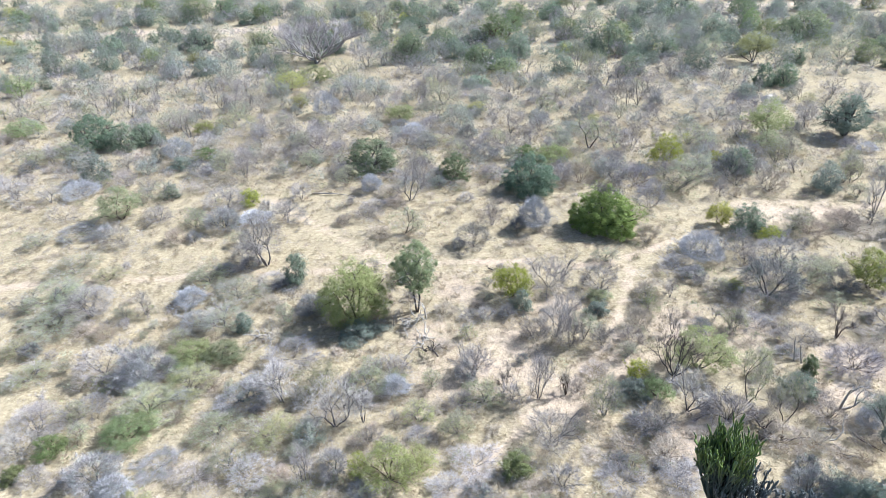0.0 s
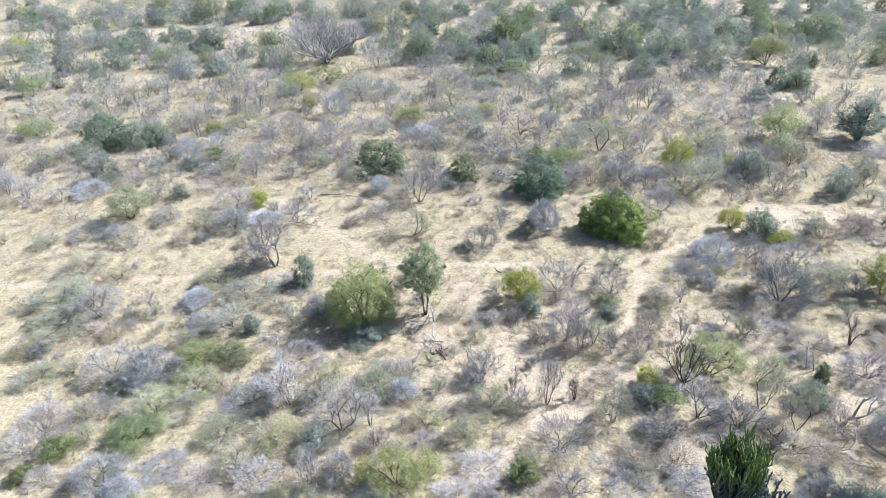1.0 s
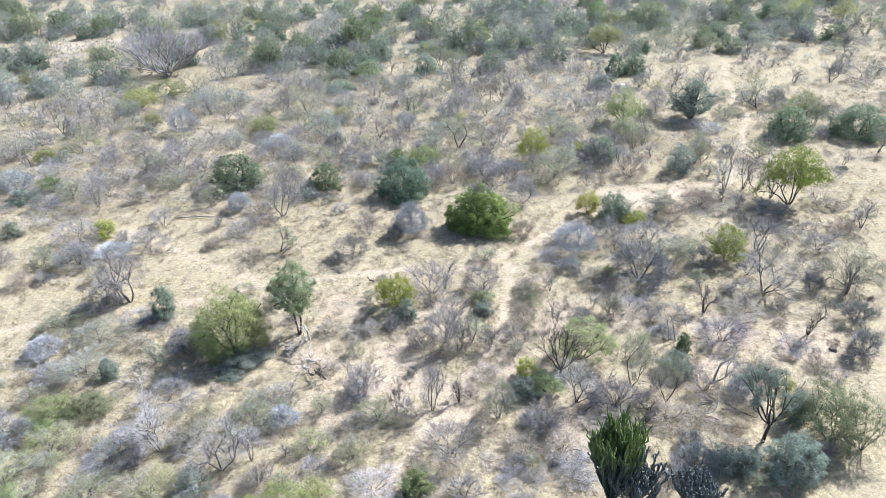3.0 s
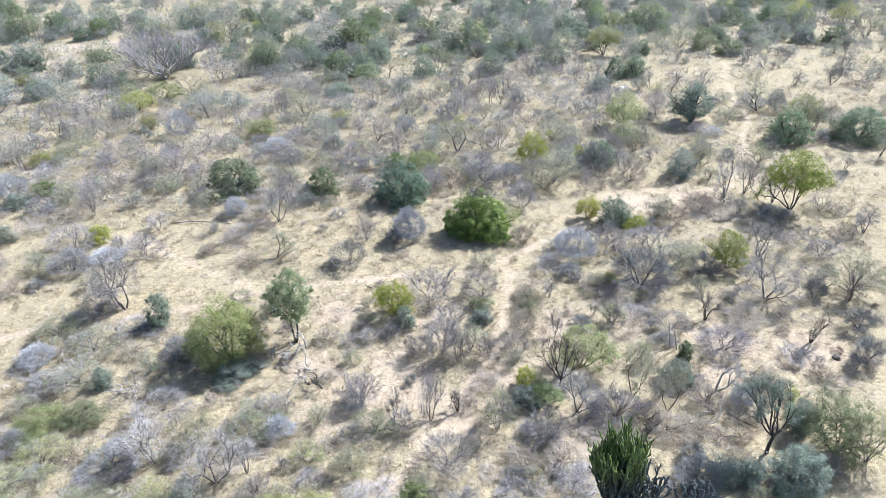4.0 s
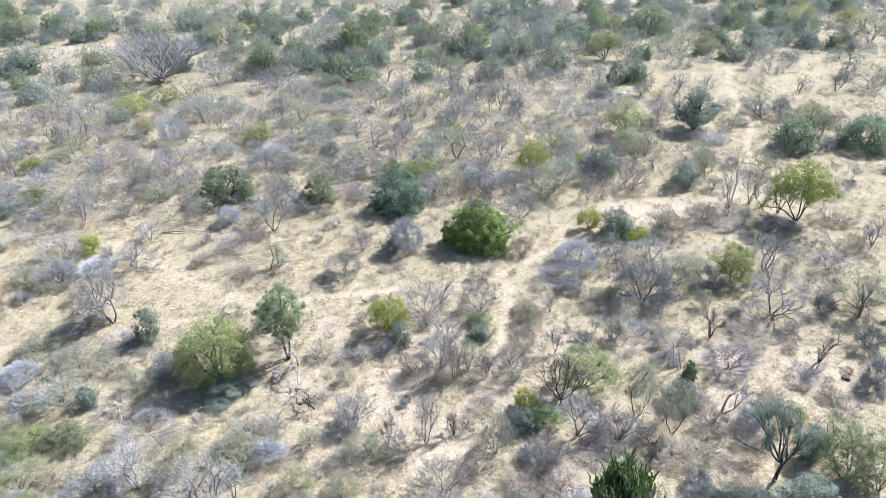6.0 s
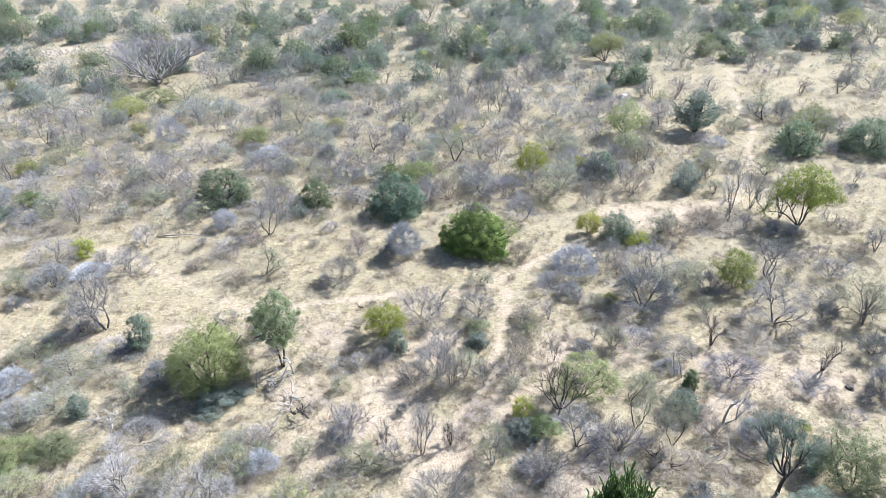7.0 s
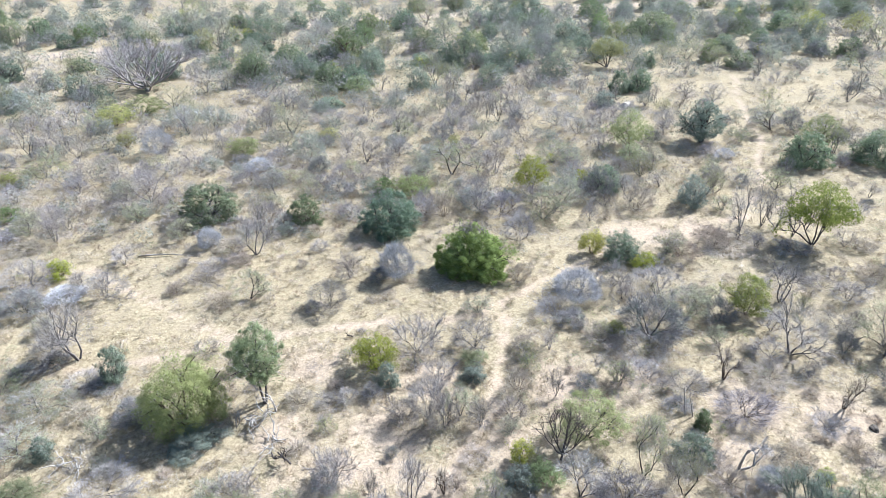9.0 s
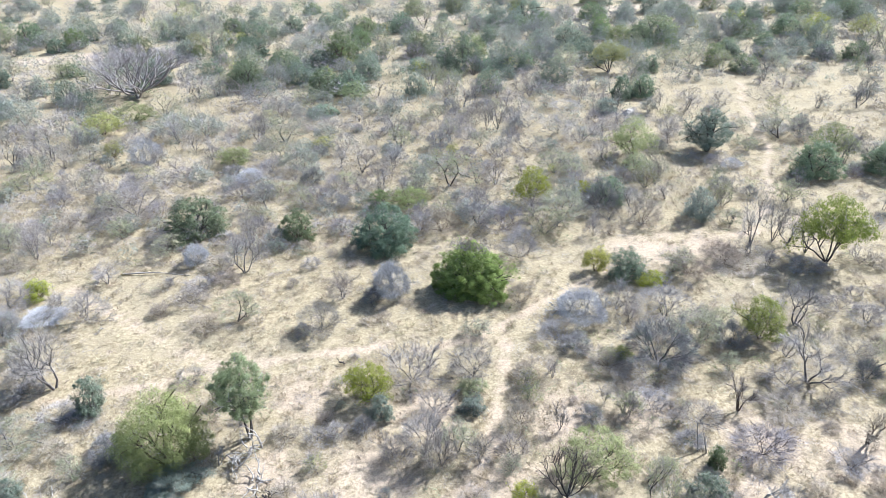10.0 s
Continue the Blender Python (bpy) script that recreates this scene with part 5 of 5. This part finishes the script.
def candelabra(x, y, wide, high, arms, skin, seed, label):
    """A candelabra succulent: short trunk and many upright ribbed arms, each a part."""
    rng = np.random.default_rng(seed)
    ob = tagged(new("candelabra_euphorbia"), label, "succulent tree")
    foot = [crooked(rng, (0, 0, -0.1), (0, 0, 1), high * 0.2, 0.3, 0.05)]
    part_mesh("trunk", mesh_of("euphorbia_trunk", *(lambda v, f: (v, [f]))(*tubes(foot, 7)), BARK["grey"]), ob)
    shared = {}
    for a in range(arms):
        ringf = math.sqrt((a + 0.5) / arms)
        az = a * 2.39996 + rng.uniform(-0.5, 0.5)
        step, grade = round(ringf * 6), a % 4
        if (step, grade) not in shared:
            out_by = wide / 2 * (step / 6) * (0.82 + 0.09 * grade)
            tall = high * (0.76 - 0.14 * (step / 6) ** 2) * (0.82 + 0.06 * grade)
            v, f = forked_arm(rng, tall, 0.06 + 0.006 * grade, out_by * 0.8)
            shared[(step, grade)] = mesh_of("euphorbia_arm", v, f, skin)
        arm = part_mesh("arm", shared[(step, grade)], ob)
        arm.matrix_basis = pose(math.cos(az) * 0.12, math.sin(az) * 0.12, high * (0.10 + 0.16 * rng.uniform(0, 1)), rng.uniform(-5, 5), rng.uniform(-5, 5), math.degrees(az))
    ob.matrix_basis = pose(x, y, float(hill(x, y)))
    FOOT.append((x, y, wide / 2))
    return ob


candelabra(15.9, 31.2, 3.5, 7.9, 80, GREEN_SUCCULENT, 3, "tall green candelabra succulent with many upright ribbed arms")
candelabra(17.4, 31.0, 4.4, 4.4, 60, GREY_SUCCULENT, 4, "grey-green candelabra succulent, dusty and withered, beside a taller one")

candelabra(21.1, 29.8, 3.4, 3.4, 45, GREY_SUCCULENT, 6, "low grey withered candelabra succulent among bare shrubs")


def dead_wood(name, x, y, limbs, length, r, bark, seed, label, along=None, height=0.5):
    """Bleached or dark fallen branches lying crossed on the ground, each a part of the heap."""
    rng = np.random.default_rng(seed)
    ob = tagged(new(name), label, "deadwood")
    for k in range(limbs):
        az = rng.uniform(0, 2 * math.pi) if along is None else radians(along) + rng.normal(0, 0.25)
        start = np.array([*(rng.normal(0, length * 0.22, 2) if limbs > 1 else (-math.cos(az) * length / 2, -math.sin(az) * length / 2)), rng.uniform(0.05, height)])
        main = crooked(rng, start, (math.cos(az), math.sin(az), rng.uniform(-0.1, 0.25) if limbs > 1 else 0.0), length * rng.uniform(0.6, 1.1), r * rng.uniform(0.6, 1.1), 0.34 if limbs > 1 else 0.06)
        pieces = [main]
        for f in (2, 3, 4, 5):
            pieces.append(crooked(rng, main[0][f], (rng.normal(), rng.normal(), rng.uniform(0, 0.9)), length * rng.uniform(0.15, 0.4), main[1][f] * 0.6, 0.3, 4))
        v, fc = tubes(pieces if limbs > 1 else pieces[:1], 6)
        part_mesh("branch" if limbs > 1 else "log", mesh_of(name, v, [fc], BARK[bark]), ob)
    ob.matrix_basis = pose(x, y, float(hill(x, y)))
    return ob


plant("giant_bare_tree", -30.6, 156.0, 24.5, 10.0)
dead_wood("dead_branch_heap", -4.6, 53.0, 11, 2.2, 0.07, "dead", 5, "tangle of bleached fallen branches below a dark-trunked tree", height=0.7)
dead_wood("dead_branch_heap", -2.6, 49.2, 6, 1.5, 0.08, "dark", 6, "heap of dark broken branches on dry grass", height=0.8)
dead_wood("dead_branch_heap", -17.8, 52.0, 10, 2.8, 0.06, "dead", 7, "pale bleached brushwood lying in the shade of a bush", height=0.5)
dead_wood("fallen_log", 29.5, 37.1, 1, 3.0, 0.1, "brown", 8, "short thick fallen log lying in dry grass", along=-35, height=0.2)
dead_wood("broken_branch_heap", 26.6, 38.4, 7, 2.6, 0.06, "dead", 9, "broken dry branches scattered on the grass", height=0.3)
dead_wood("fallen_log", -15.5, 83.6, 1, 7.5, 0.14, "dead", 10, "long pale fallen trunk lying in grass", along=5, height=0.2)
dead_wood("broken_branch_heap", 22.0, 38.5, 5, 2.4, 0.08, "dark", 12, "dark broken branches under bare shrubs", height=0.4)


def dead_pole(x, y, high, lean, toward, seed, label):
    """A dead bleached stem standing or leaning by itself, with a broken fork."""
    rng = np.random.default_rng(seed)
    way = (math.sin(radians(lean)) * math.cos(radians(toward)), math.sin(radians(lean)) * math.sin(radians(toward)), math.cos(radians(lean)))
    main = crooked(rng, (0, 0, -0.1), way, high, 0.07, 0.08)
    fork = crooked(rng, main[0][4], (way[0] + rng.normal(0, 0.4), way[1] + rng.normal(0, 0.4), way[2]), high * 0.35, 0.035, 0.15, 4)
    ob = tagged(new("standing_deadwood"), label, "deadwood")
    for name, limb in (("stem", main), ("fork", fork)):
        v, f = tubes([limb], 5)
        part_mesh(name, mesh_of("dead_" + name, v, [f], BARK["dead"]), ob)
    ob.matrix_basis = pose(x, y, float(hill(x, y)))


dead_pole(22.0, 48.5, 3.0, 28, 150, 21, "bleached dead stem leaning beside a dark shrub")
dead_pole(28.2, 47.2, 2.4, 12, 60, 22, "bleached dead stem standing in a bare shrub")
dead_pole(28.7, 46.9, 2.0, 8, 200, 23, "short bleached dead stem standing in a bare shrub")
plant("bleached_tree", -3.3, 54.6, 2.8, 3.0)
plant("bleached_tree", -6.2, 53.4, 1.6, 1.8)
dead_wood("dead_branch_heap", -3.6, 51.0, 8, 2.0, 0.07, "dead", 17, "twisted bleached branches fallen from a dark-trunked tree", height=0.6)
dead_wood("broken_stump", 3.3, 63.5, 2, 0.9, 0.07, "dark", 14, "small dark broken stump in straw grass", height=0.4)


def stone(x, y, wide, high, seed, label, colours):
    """A weathered stone or mound: a lumpy rounded body set into the ground."""
    bm = bmesh.new()
    bmesh.ops.create_icosphere(bm, subdivisions=3, radius=1.0)
    for v in bm.verts:
        lump = 1 + 0.28 * noise.noise(v.co * 1.3 + Vector((seed, 0, 0))) + 0.12 * noise.noise(v.co * 3.5 + Vector((0, seed, 0)))
        v.co = Vector((v.co.x * wide / 2 * lump, v.co.y * wide / 2.6 * lump, max(v.co.z, -0.3) * high * lump))
    me = bpy.data.meshes.new("stone")
    bm.to_mesh(me)
    bm.free()
    me.materials.append(bark_material("weathered_" + str(seed), *colours, 4.0))
    ob = tagged(new("rock", me), label, "rock")
    ob.matrix_basis = pose(x, y, float(hill(x, y)) - 0.02, 0, 0, seed * 40)
    return ob


stone(41.3, 42.8, 0.85, 0.3, 2, "dark brown rock lying on bare pale sand", ((0.031, 0.0248, 0.0186), (0.124, 0.0992, 0.0744)))
stone(56.2, 121.3, 2.6, 0.9, 5, "pale sandy earth mound beside a dark green bush", ((0.285, 0.254, 0.211), (0.434, 0.397, 0.341)))
stone(-78.5, 215.0, 4.6, 2.3, 3, "pale weathered earth mound among distant bushes", ((0.26, 0.236, 0.198), (0.409, 0.378, 0.335)))


# ---- scattered plants ----
scatter = np.random.default_rng(5)


def in_view(x, y, margin=4.0):
    """Inside the wide wedge of country that the flight passes over."""
    a = np.degrees(np.arctan2(x, y + 4))
    return (a > -37 - margin * 30 / np.maximum(y, 30)) & (a < 45 + margin * 30 / np.maximum(y, 30)) & (y > 27)


def is_free(x, y, r, spare=0.55):
    """Away from the tracks, the open spots and the plants that already stand."""
    for line in FOOTPATHS.values():
        if distance_to(line, np.array(x), np.array(y)) < r + 0.5:
            return False
    if distance_to(SAND_ROAD, np.array(x), np.array(y)) < r + 2.0:
        return False
    spots = np.array(FOOT)
    return not np.any(np.hypot(spots[:, 0] - x, spots[:, 1] - y) < spare * (spots[:, 2] + r))


def openness(x, y):
    """0 in thickets to 1 in clearings."""
    near_track = np.exp(-(min(float(distance_to(l, np.array(x), np.array(y))) for k, l in FOOTPATHS.items() if k in ("main track", "slanting track")) / 5.5) ** 2)
    glade = math.exp(-((x + 12) / 20) ** 2 - ((y - 71) / 9) ** 2)
    glade2 = math.exp(-((x - 82) / 16) ** 2 - ((y - 122) / 16) ** 2)
    glade3 = math.exp(-((x - 4) / 7) ** 2 - ((y - 47) / 7) ** 2)
    return max(near_track * 0.9, glade, glade2 * 0.9, glade3 * 0.75)


def scatter_plants(count, y_from, y_to, kinds, size):
    """Plants of mixed kinds strewn over a belt of the country."""
    placed, tries = 0, 0
    names, weights = list(kinds), np.array(list(kinds.values()), dtype=float)
    while placed < count and tries < count * 30:
        tries += 1
        y = math.sqrt(scatter.uniform(y_from ** 2, y_to ** 2))
        x = y * math.tan(radians(scatter.uniform(-40, 47)))
        if not in_view(np.array(x), np.array(y)) or math.hypot(x + 27, (y - 149) * 0.6) < 8.5:
            continue
        lean_green = 3.0 if x < 4 and y < 62 else 1.0
        here = weights * np.array([lean_green if k == "olive_bush" else 1.0 for k in names])
        kind = names[scatter.choice(len(names), p=here / here.sum())]
        wide = scatter.uniform(*size) * {"bare_tree": 0.8, "dry_shrub": 0.75, "evergreen_bush": 1.25}.get(kind, 1.0)
        if scatter.uniform() < openness(x, y) or not is_free(x, y, wide / 2):
            continue
        s = SPECIES[kind]
        plant(kind, x, y, wide, min(wide * s["h"] / s["w"] * scatter.uniform(0.8, 1.2), 6.5))
        placed += 1


scatter_plants(70, 28, 85, {"grey_shrub": 5, "olive_bush": 2.8, "dry_shrub": 3, "bare_tree": 1.2, "dark_shrub": 0.8, "yellow_bush": 0.05}, (1.0, 2.2))
scatter_plants(70, 28, 60, {"grey_shrub": 3, "olive_bush": 3, "dry_shrub": 2.5, "pale_bush": 0.6}, (1.0, 2.2))
scatter_plants(420, 85, 140, {"grey_shrub": 2.0, "lilac_shrub": 3.0, "olive_bush": 1.6, "dry_shrub": 1.2, "bare_tree": 2.6, "dark_shrub": 0.8, "dusty_bush": 2.2, "pale_bush": 1.0}, (2.0, 4.2))
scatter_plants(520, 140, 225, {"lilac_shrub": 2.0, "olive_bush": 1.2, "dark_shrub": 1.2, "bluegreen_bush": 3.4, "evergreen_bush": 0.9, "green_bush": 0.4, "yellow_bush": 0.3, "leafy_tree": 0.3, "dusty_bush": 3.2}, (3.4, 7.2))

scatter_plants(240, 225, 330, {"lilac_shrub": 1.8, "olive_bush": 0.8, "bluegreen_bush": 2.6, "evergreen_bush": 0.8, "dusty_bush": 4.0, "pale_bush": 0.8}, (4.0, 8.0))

def low_plant(rng, kind, wide, high, count, size, wide_haze=False):
    """A cheap whole plant for distant thickets or undergrowth: slivers for bare kinds, leaves for green ones."""
    az, rad = rng.uniform(0, 2 * np.pi, count), np.sqrt(rng.uniform(0, 1, count))
    lump = 1 + 0.25 * np.sin(az * 3 + rng.uniform(0, 6)) * rng.uniform(0.4, 1)
    top = np.sqrt(np.maximum(1 - rad ** 2, 0))
    z = high * np.clip(top * rng.uniform(0.35, 1.0, count) + 0.06, 0.05, 1)
    place = np.stack([np.cos(az) * rad * wide / 2 * lump, np.sin(az) * rad * wide / 2 * lump, z], axis=1)
    if "twig" in kind or kind in ("dry", "straw"):
        inner = 0.84 if wide_haze else 0.45
        foot = place * np.array([inner, inner, inner]) + rng.normal(0, 0.06 * wide, (count, 3)) * np.array([1, 1, 0.3])
        foot[:, 2] = np.maximum(foot[:, 2], 0)
        way = unit(place - foot + rng.normal(0, (0.2 if wide_haze else 0.12) * wide, (count, 3)))
        way[:, 2] = np.abs(way[:, 2])
        return slivers(rng, foot, unit(way), np.linalg.norm(place - foot, axis=1) * rng.uniform(0.9, 1.4, count), size * rng.uniform(0.6, 1.4, count))
    core = np.arange(count) < count * 0.3
    place[core] *= np.array([0.75, 0.75, 0.8])
    return leaflets(rng, place, np.where(core, 1.75 * size, 0.85 * size))


def growth(name, kind, spots, models, label, category):
    """Many small plants as one object: spots are rows of x, y, width scale, height scale."""
    verts, faces, tint, at = [], [], [], 0
    rng = np.random.default_rng(len(spots))
    for x, y, sw, sh in spots:
        v, f = models[rng.integers(len(models))]
        a = rng.uniform(0, 2 * np.pi)
        c, s = math.cos(a) * sw, math.sin(a) * sw
        placed = np.stack([v[:, 0] * c - v[:, 1] * s + x, v[:, 0] * s + v[:, 1] * c + y, v[:, 2] * sh + float(hill(x, y)) - 0.02], axis=1)
        verts.append(placed)
        faces.append(f + at)
        tint.append(np.full(len(v), rng.uniform()))
        at += len(v)
    ob = new(name, mesh_of(name, np.concatenate(verts), [np.concatenate(faces)], JOINED[kind], np.concatenate(tint)))
    return tagged(ob, label, category, kind="stuff")


def strew(count, y_from, y_to, size, squat, clear=0.0, tracks=0.3, keep_off=0.0, glade=0.0):
    """Places for undergrowth: rows of x, y, width, height."""
    y = np.sqrt(scatter.uniform(y_from ** 2, y_to ** 2, count))
    x = y * np.tan(np.radians(scatter.uniform(-40, 47, count)))
    ok = in_view(x, y)
    for line in FOOTPATHS.values():
        ok &= distance_to(line, x, y) > tracks
    ok &= distance_to(SAND_ROAD, x, y) > tracks + 1.5
    if y_to > 120:
        ok &= np.hypot(x + 26, (y - 149) * 0.6) > 5.5  # round the great tree
    if clear:
        ok &= scatter.uniform(0, 1, count) > worn_at(x, y) * clear
    if glade:
        ok &= scatter.uniform(0, 1, count) > glade * np.array([openness(a, b) for a, b in zip(x, y)])
    if keep_off:
        spots = np.array(FOOT)
        near = np.array([np.min(np.hypot(spots[:, 0] - a, spots[:, 1] - b) - spots[:, 2]) for a, b in zip(x, y)])
        ok &= near > -keep_off
    x, y = x[ok], y[ok]
    w = scatter.uniform(*size, len(x))
    return np.stack([x, y, w, w * scatter.uniform(squat[0], squat[1], len(x))], axis=1)


mrng = np.random.default_rng(21)


def models(kind, count, pieces, size, haze=False):
    return [low_plant(mrng, kind, 1.0, 1.0, pieces, size, haze) for _ in range(count)]


growth("grey_undergrowth", "grey_twig", strew(1500, 28, 105, (0.8, 2.0), (0.4, 0.75), 1.0, 0.9, glade=0.9), models("grey_twig", 6, 105, 0.013, True), "low bare grey scrub between the bushes", "undergrowth")
growth("dark_undergrowth", "dark_twig", strew(1000, 28, 105, (0.6, 1.6), (0.35, 0.6), 1.0, 0.8, glade=0.6), models("dark_twig", 6, 90, 0.014, True), "low dark tangled scrub between the bushes", "undergrowth")
growth("olive_undergrowth", "olive", strew(900, 28, 105, (0.7, 2.0), (0.4, 0.8), 1.0, 0.9, glade=0.9), models("olive", 6, 90, 0.038), "low dusty olive-green weeds and seedlings", "undergrowth")
growth("brown_undergrowth", "brown_twig", strew(2500, 28, 110, (0.6, 1.7), (0.3, 0.6), 1.0, 0.7, glade=0.7), models("brown_twig", 6, 80, 0.014), "low brown dried scrub and weeds", "undergrowth")
growth("dry_tussocks", "dry", strew(4600, 28, 115, (0.5, 1.5), (0.35, 0.7), 0.9, 0.4, glade=0.35), models("dry", 8, 34, 0.03), "tawny dried grass tussocks", "grass")
growth("tawny_grass", "dry", strew(3600, 28, 66, (0.4, 1.1), (0.35, 0.75), 0.8, 0.3, glade=0.5), models("dry", 8, 26, 0.026), "short tawny grass with dried seed heads", "grass")
growth("straw_tussocks", "straw", strew(4200, 28, 110, (0.7, 1.9), (0.25, 0.5), 0.9, 0.3), models("straw", 8, 30, 0.03), "spreading pale straw tussocks lying over", "grass")
growth("straw_grass", "straw", strew(17000, 28, 105, (0.4, 1.2), (0.25, 0.55), 0.8, 0.15), models("straw", 10, 9, 0.038), "pale straw-coloured dry grass", "grass")
growth("grey_thicket", "lilac_twig", strew(850, 84, 140, (1.6, 3.8), (0.5, 0.85), 0.5, 0.8, glade=1.0), models("lilac_twig", 8, 170, 0.011, True), "low bare lilac-grey thicket between the bushes", "thicket")
growth("brown_thicket", "brown_twig", strew(420, 84, 140, (1.2, 3.0), (0.35, 0.7), 0.5, 0.8, glade=0.8), models("brown_twig", 8, 130, 0.013, True), "low brown dried thicket between the bushes", "thicket")
growth("olive_thicket", "dusty", strew(420, 84, 140, (1.6, 3.4), (0.5, 0.9), 0.5, 0.8, glade=1.0), models("dusty", 6, 150, 0.036), "low dusty olive thicket between the bushes", "thicket")
growth("distant_tawny_grass", "dry", strew(4200, 84, 165, (0.7, 1.8), (0.3, 0.6), 0.6, 0.3), models("dry", 8, 12, 0.04), "tawny dried grass between far bushes", "grass")
growth("distant_straw_grass", "straw", strew(5500, 100, 190, (0.8, 1.8), (0.3, 0.6), 0.6, 0.4), models("straw", 8, 8, 0.05), "pale straw-coloured dry grass far off", "grass")
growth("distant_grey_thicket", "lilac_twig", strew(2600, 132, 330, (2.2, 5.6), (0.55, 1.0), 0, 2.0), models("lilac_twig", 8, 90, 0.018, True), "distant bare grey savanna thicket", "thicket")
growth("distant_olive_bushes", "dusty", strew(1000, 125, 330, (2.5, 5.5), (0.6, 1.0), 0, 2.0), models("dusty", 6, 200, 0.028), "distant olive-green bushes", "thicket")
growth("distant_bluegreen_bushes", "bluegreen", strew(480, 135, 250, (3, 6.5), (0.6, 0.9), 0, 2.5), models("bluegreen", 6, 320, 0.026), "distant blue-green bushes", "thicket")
growth("distant_evergreen_bushes", "evergreen", strew(150, 150, 250, (3, 7.0), (0.55, 0.9), 0, 3.0), models("evergreen", 6, 380, 0.028), "distant dark green bushes", "thicket")
growth("distant_yellow_bushes", "yellow", strew(60, 140, 250, (2.5, 5.0), (0.7, 1.0), 0, 2.0), models("yellow", 4, 150, 0.045), "distant yellow-green bushes", "thicket")
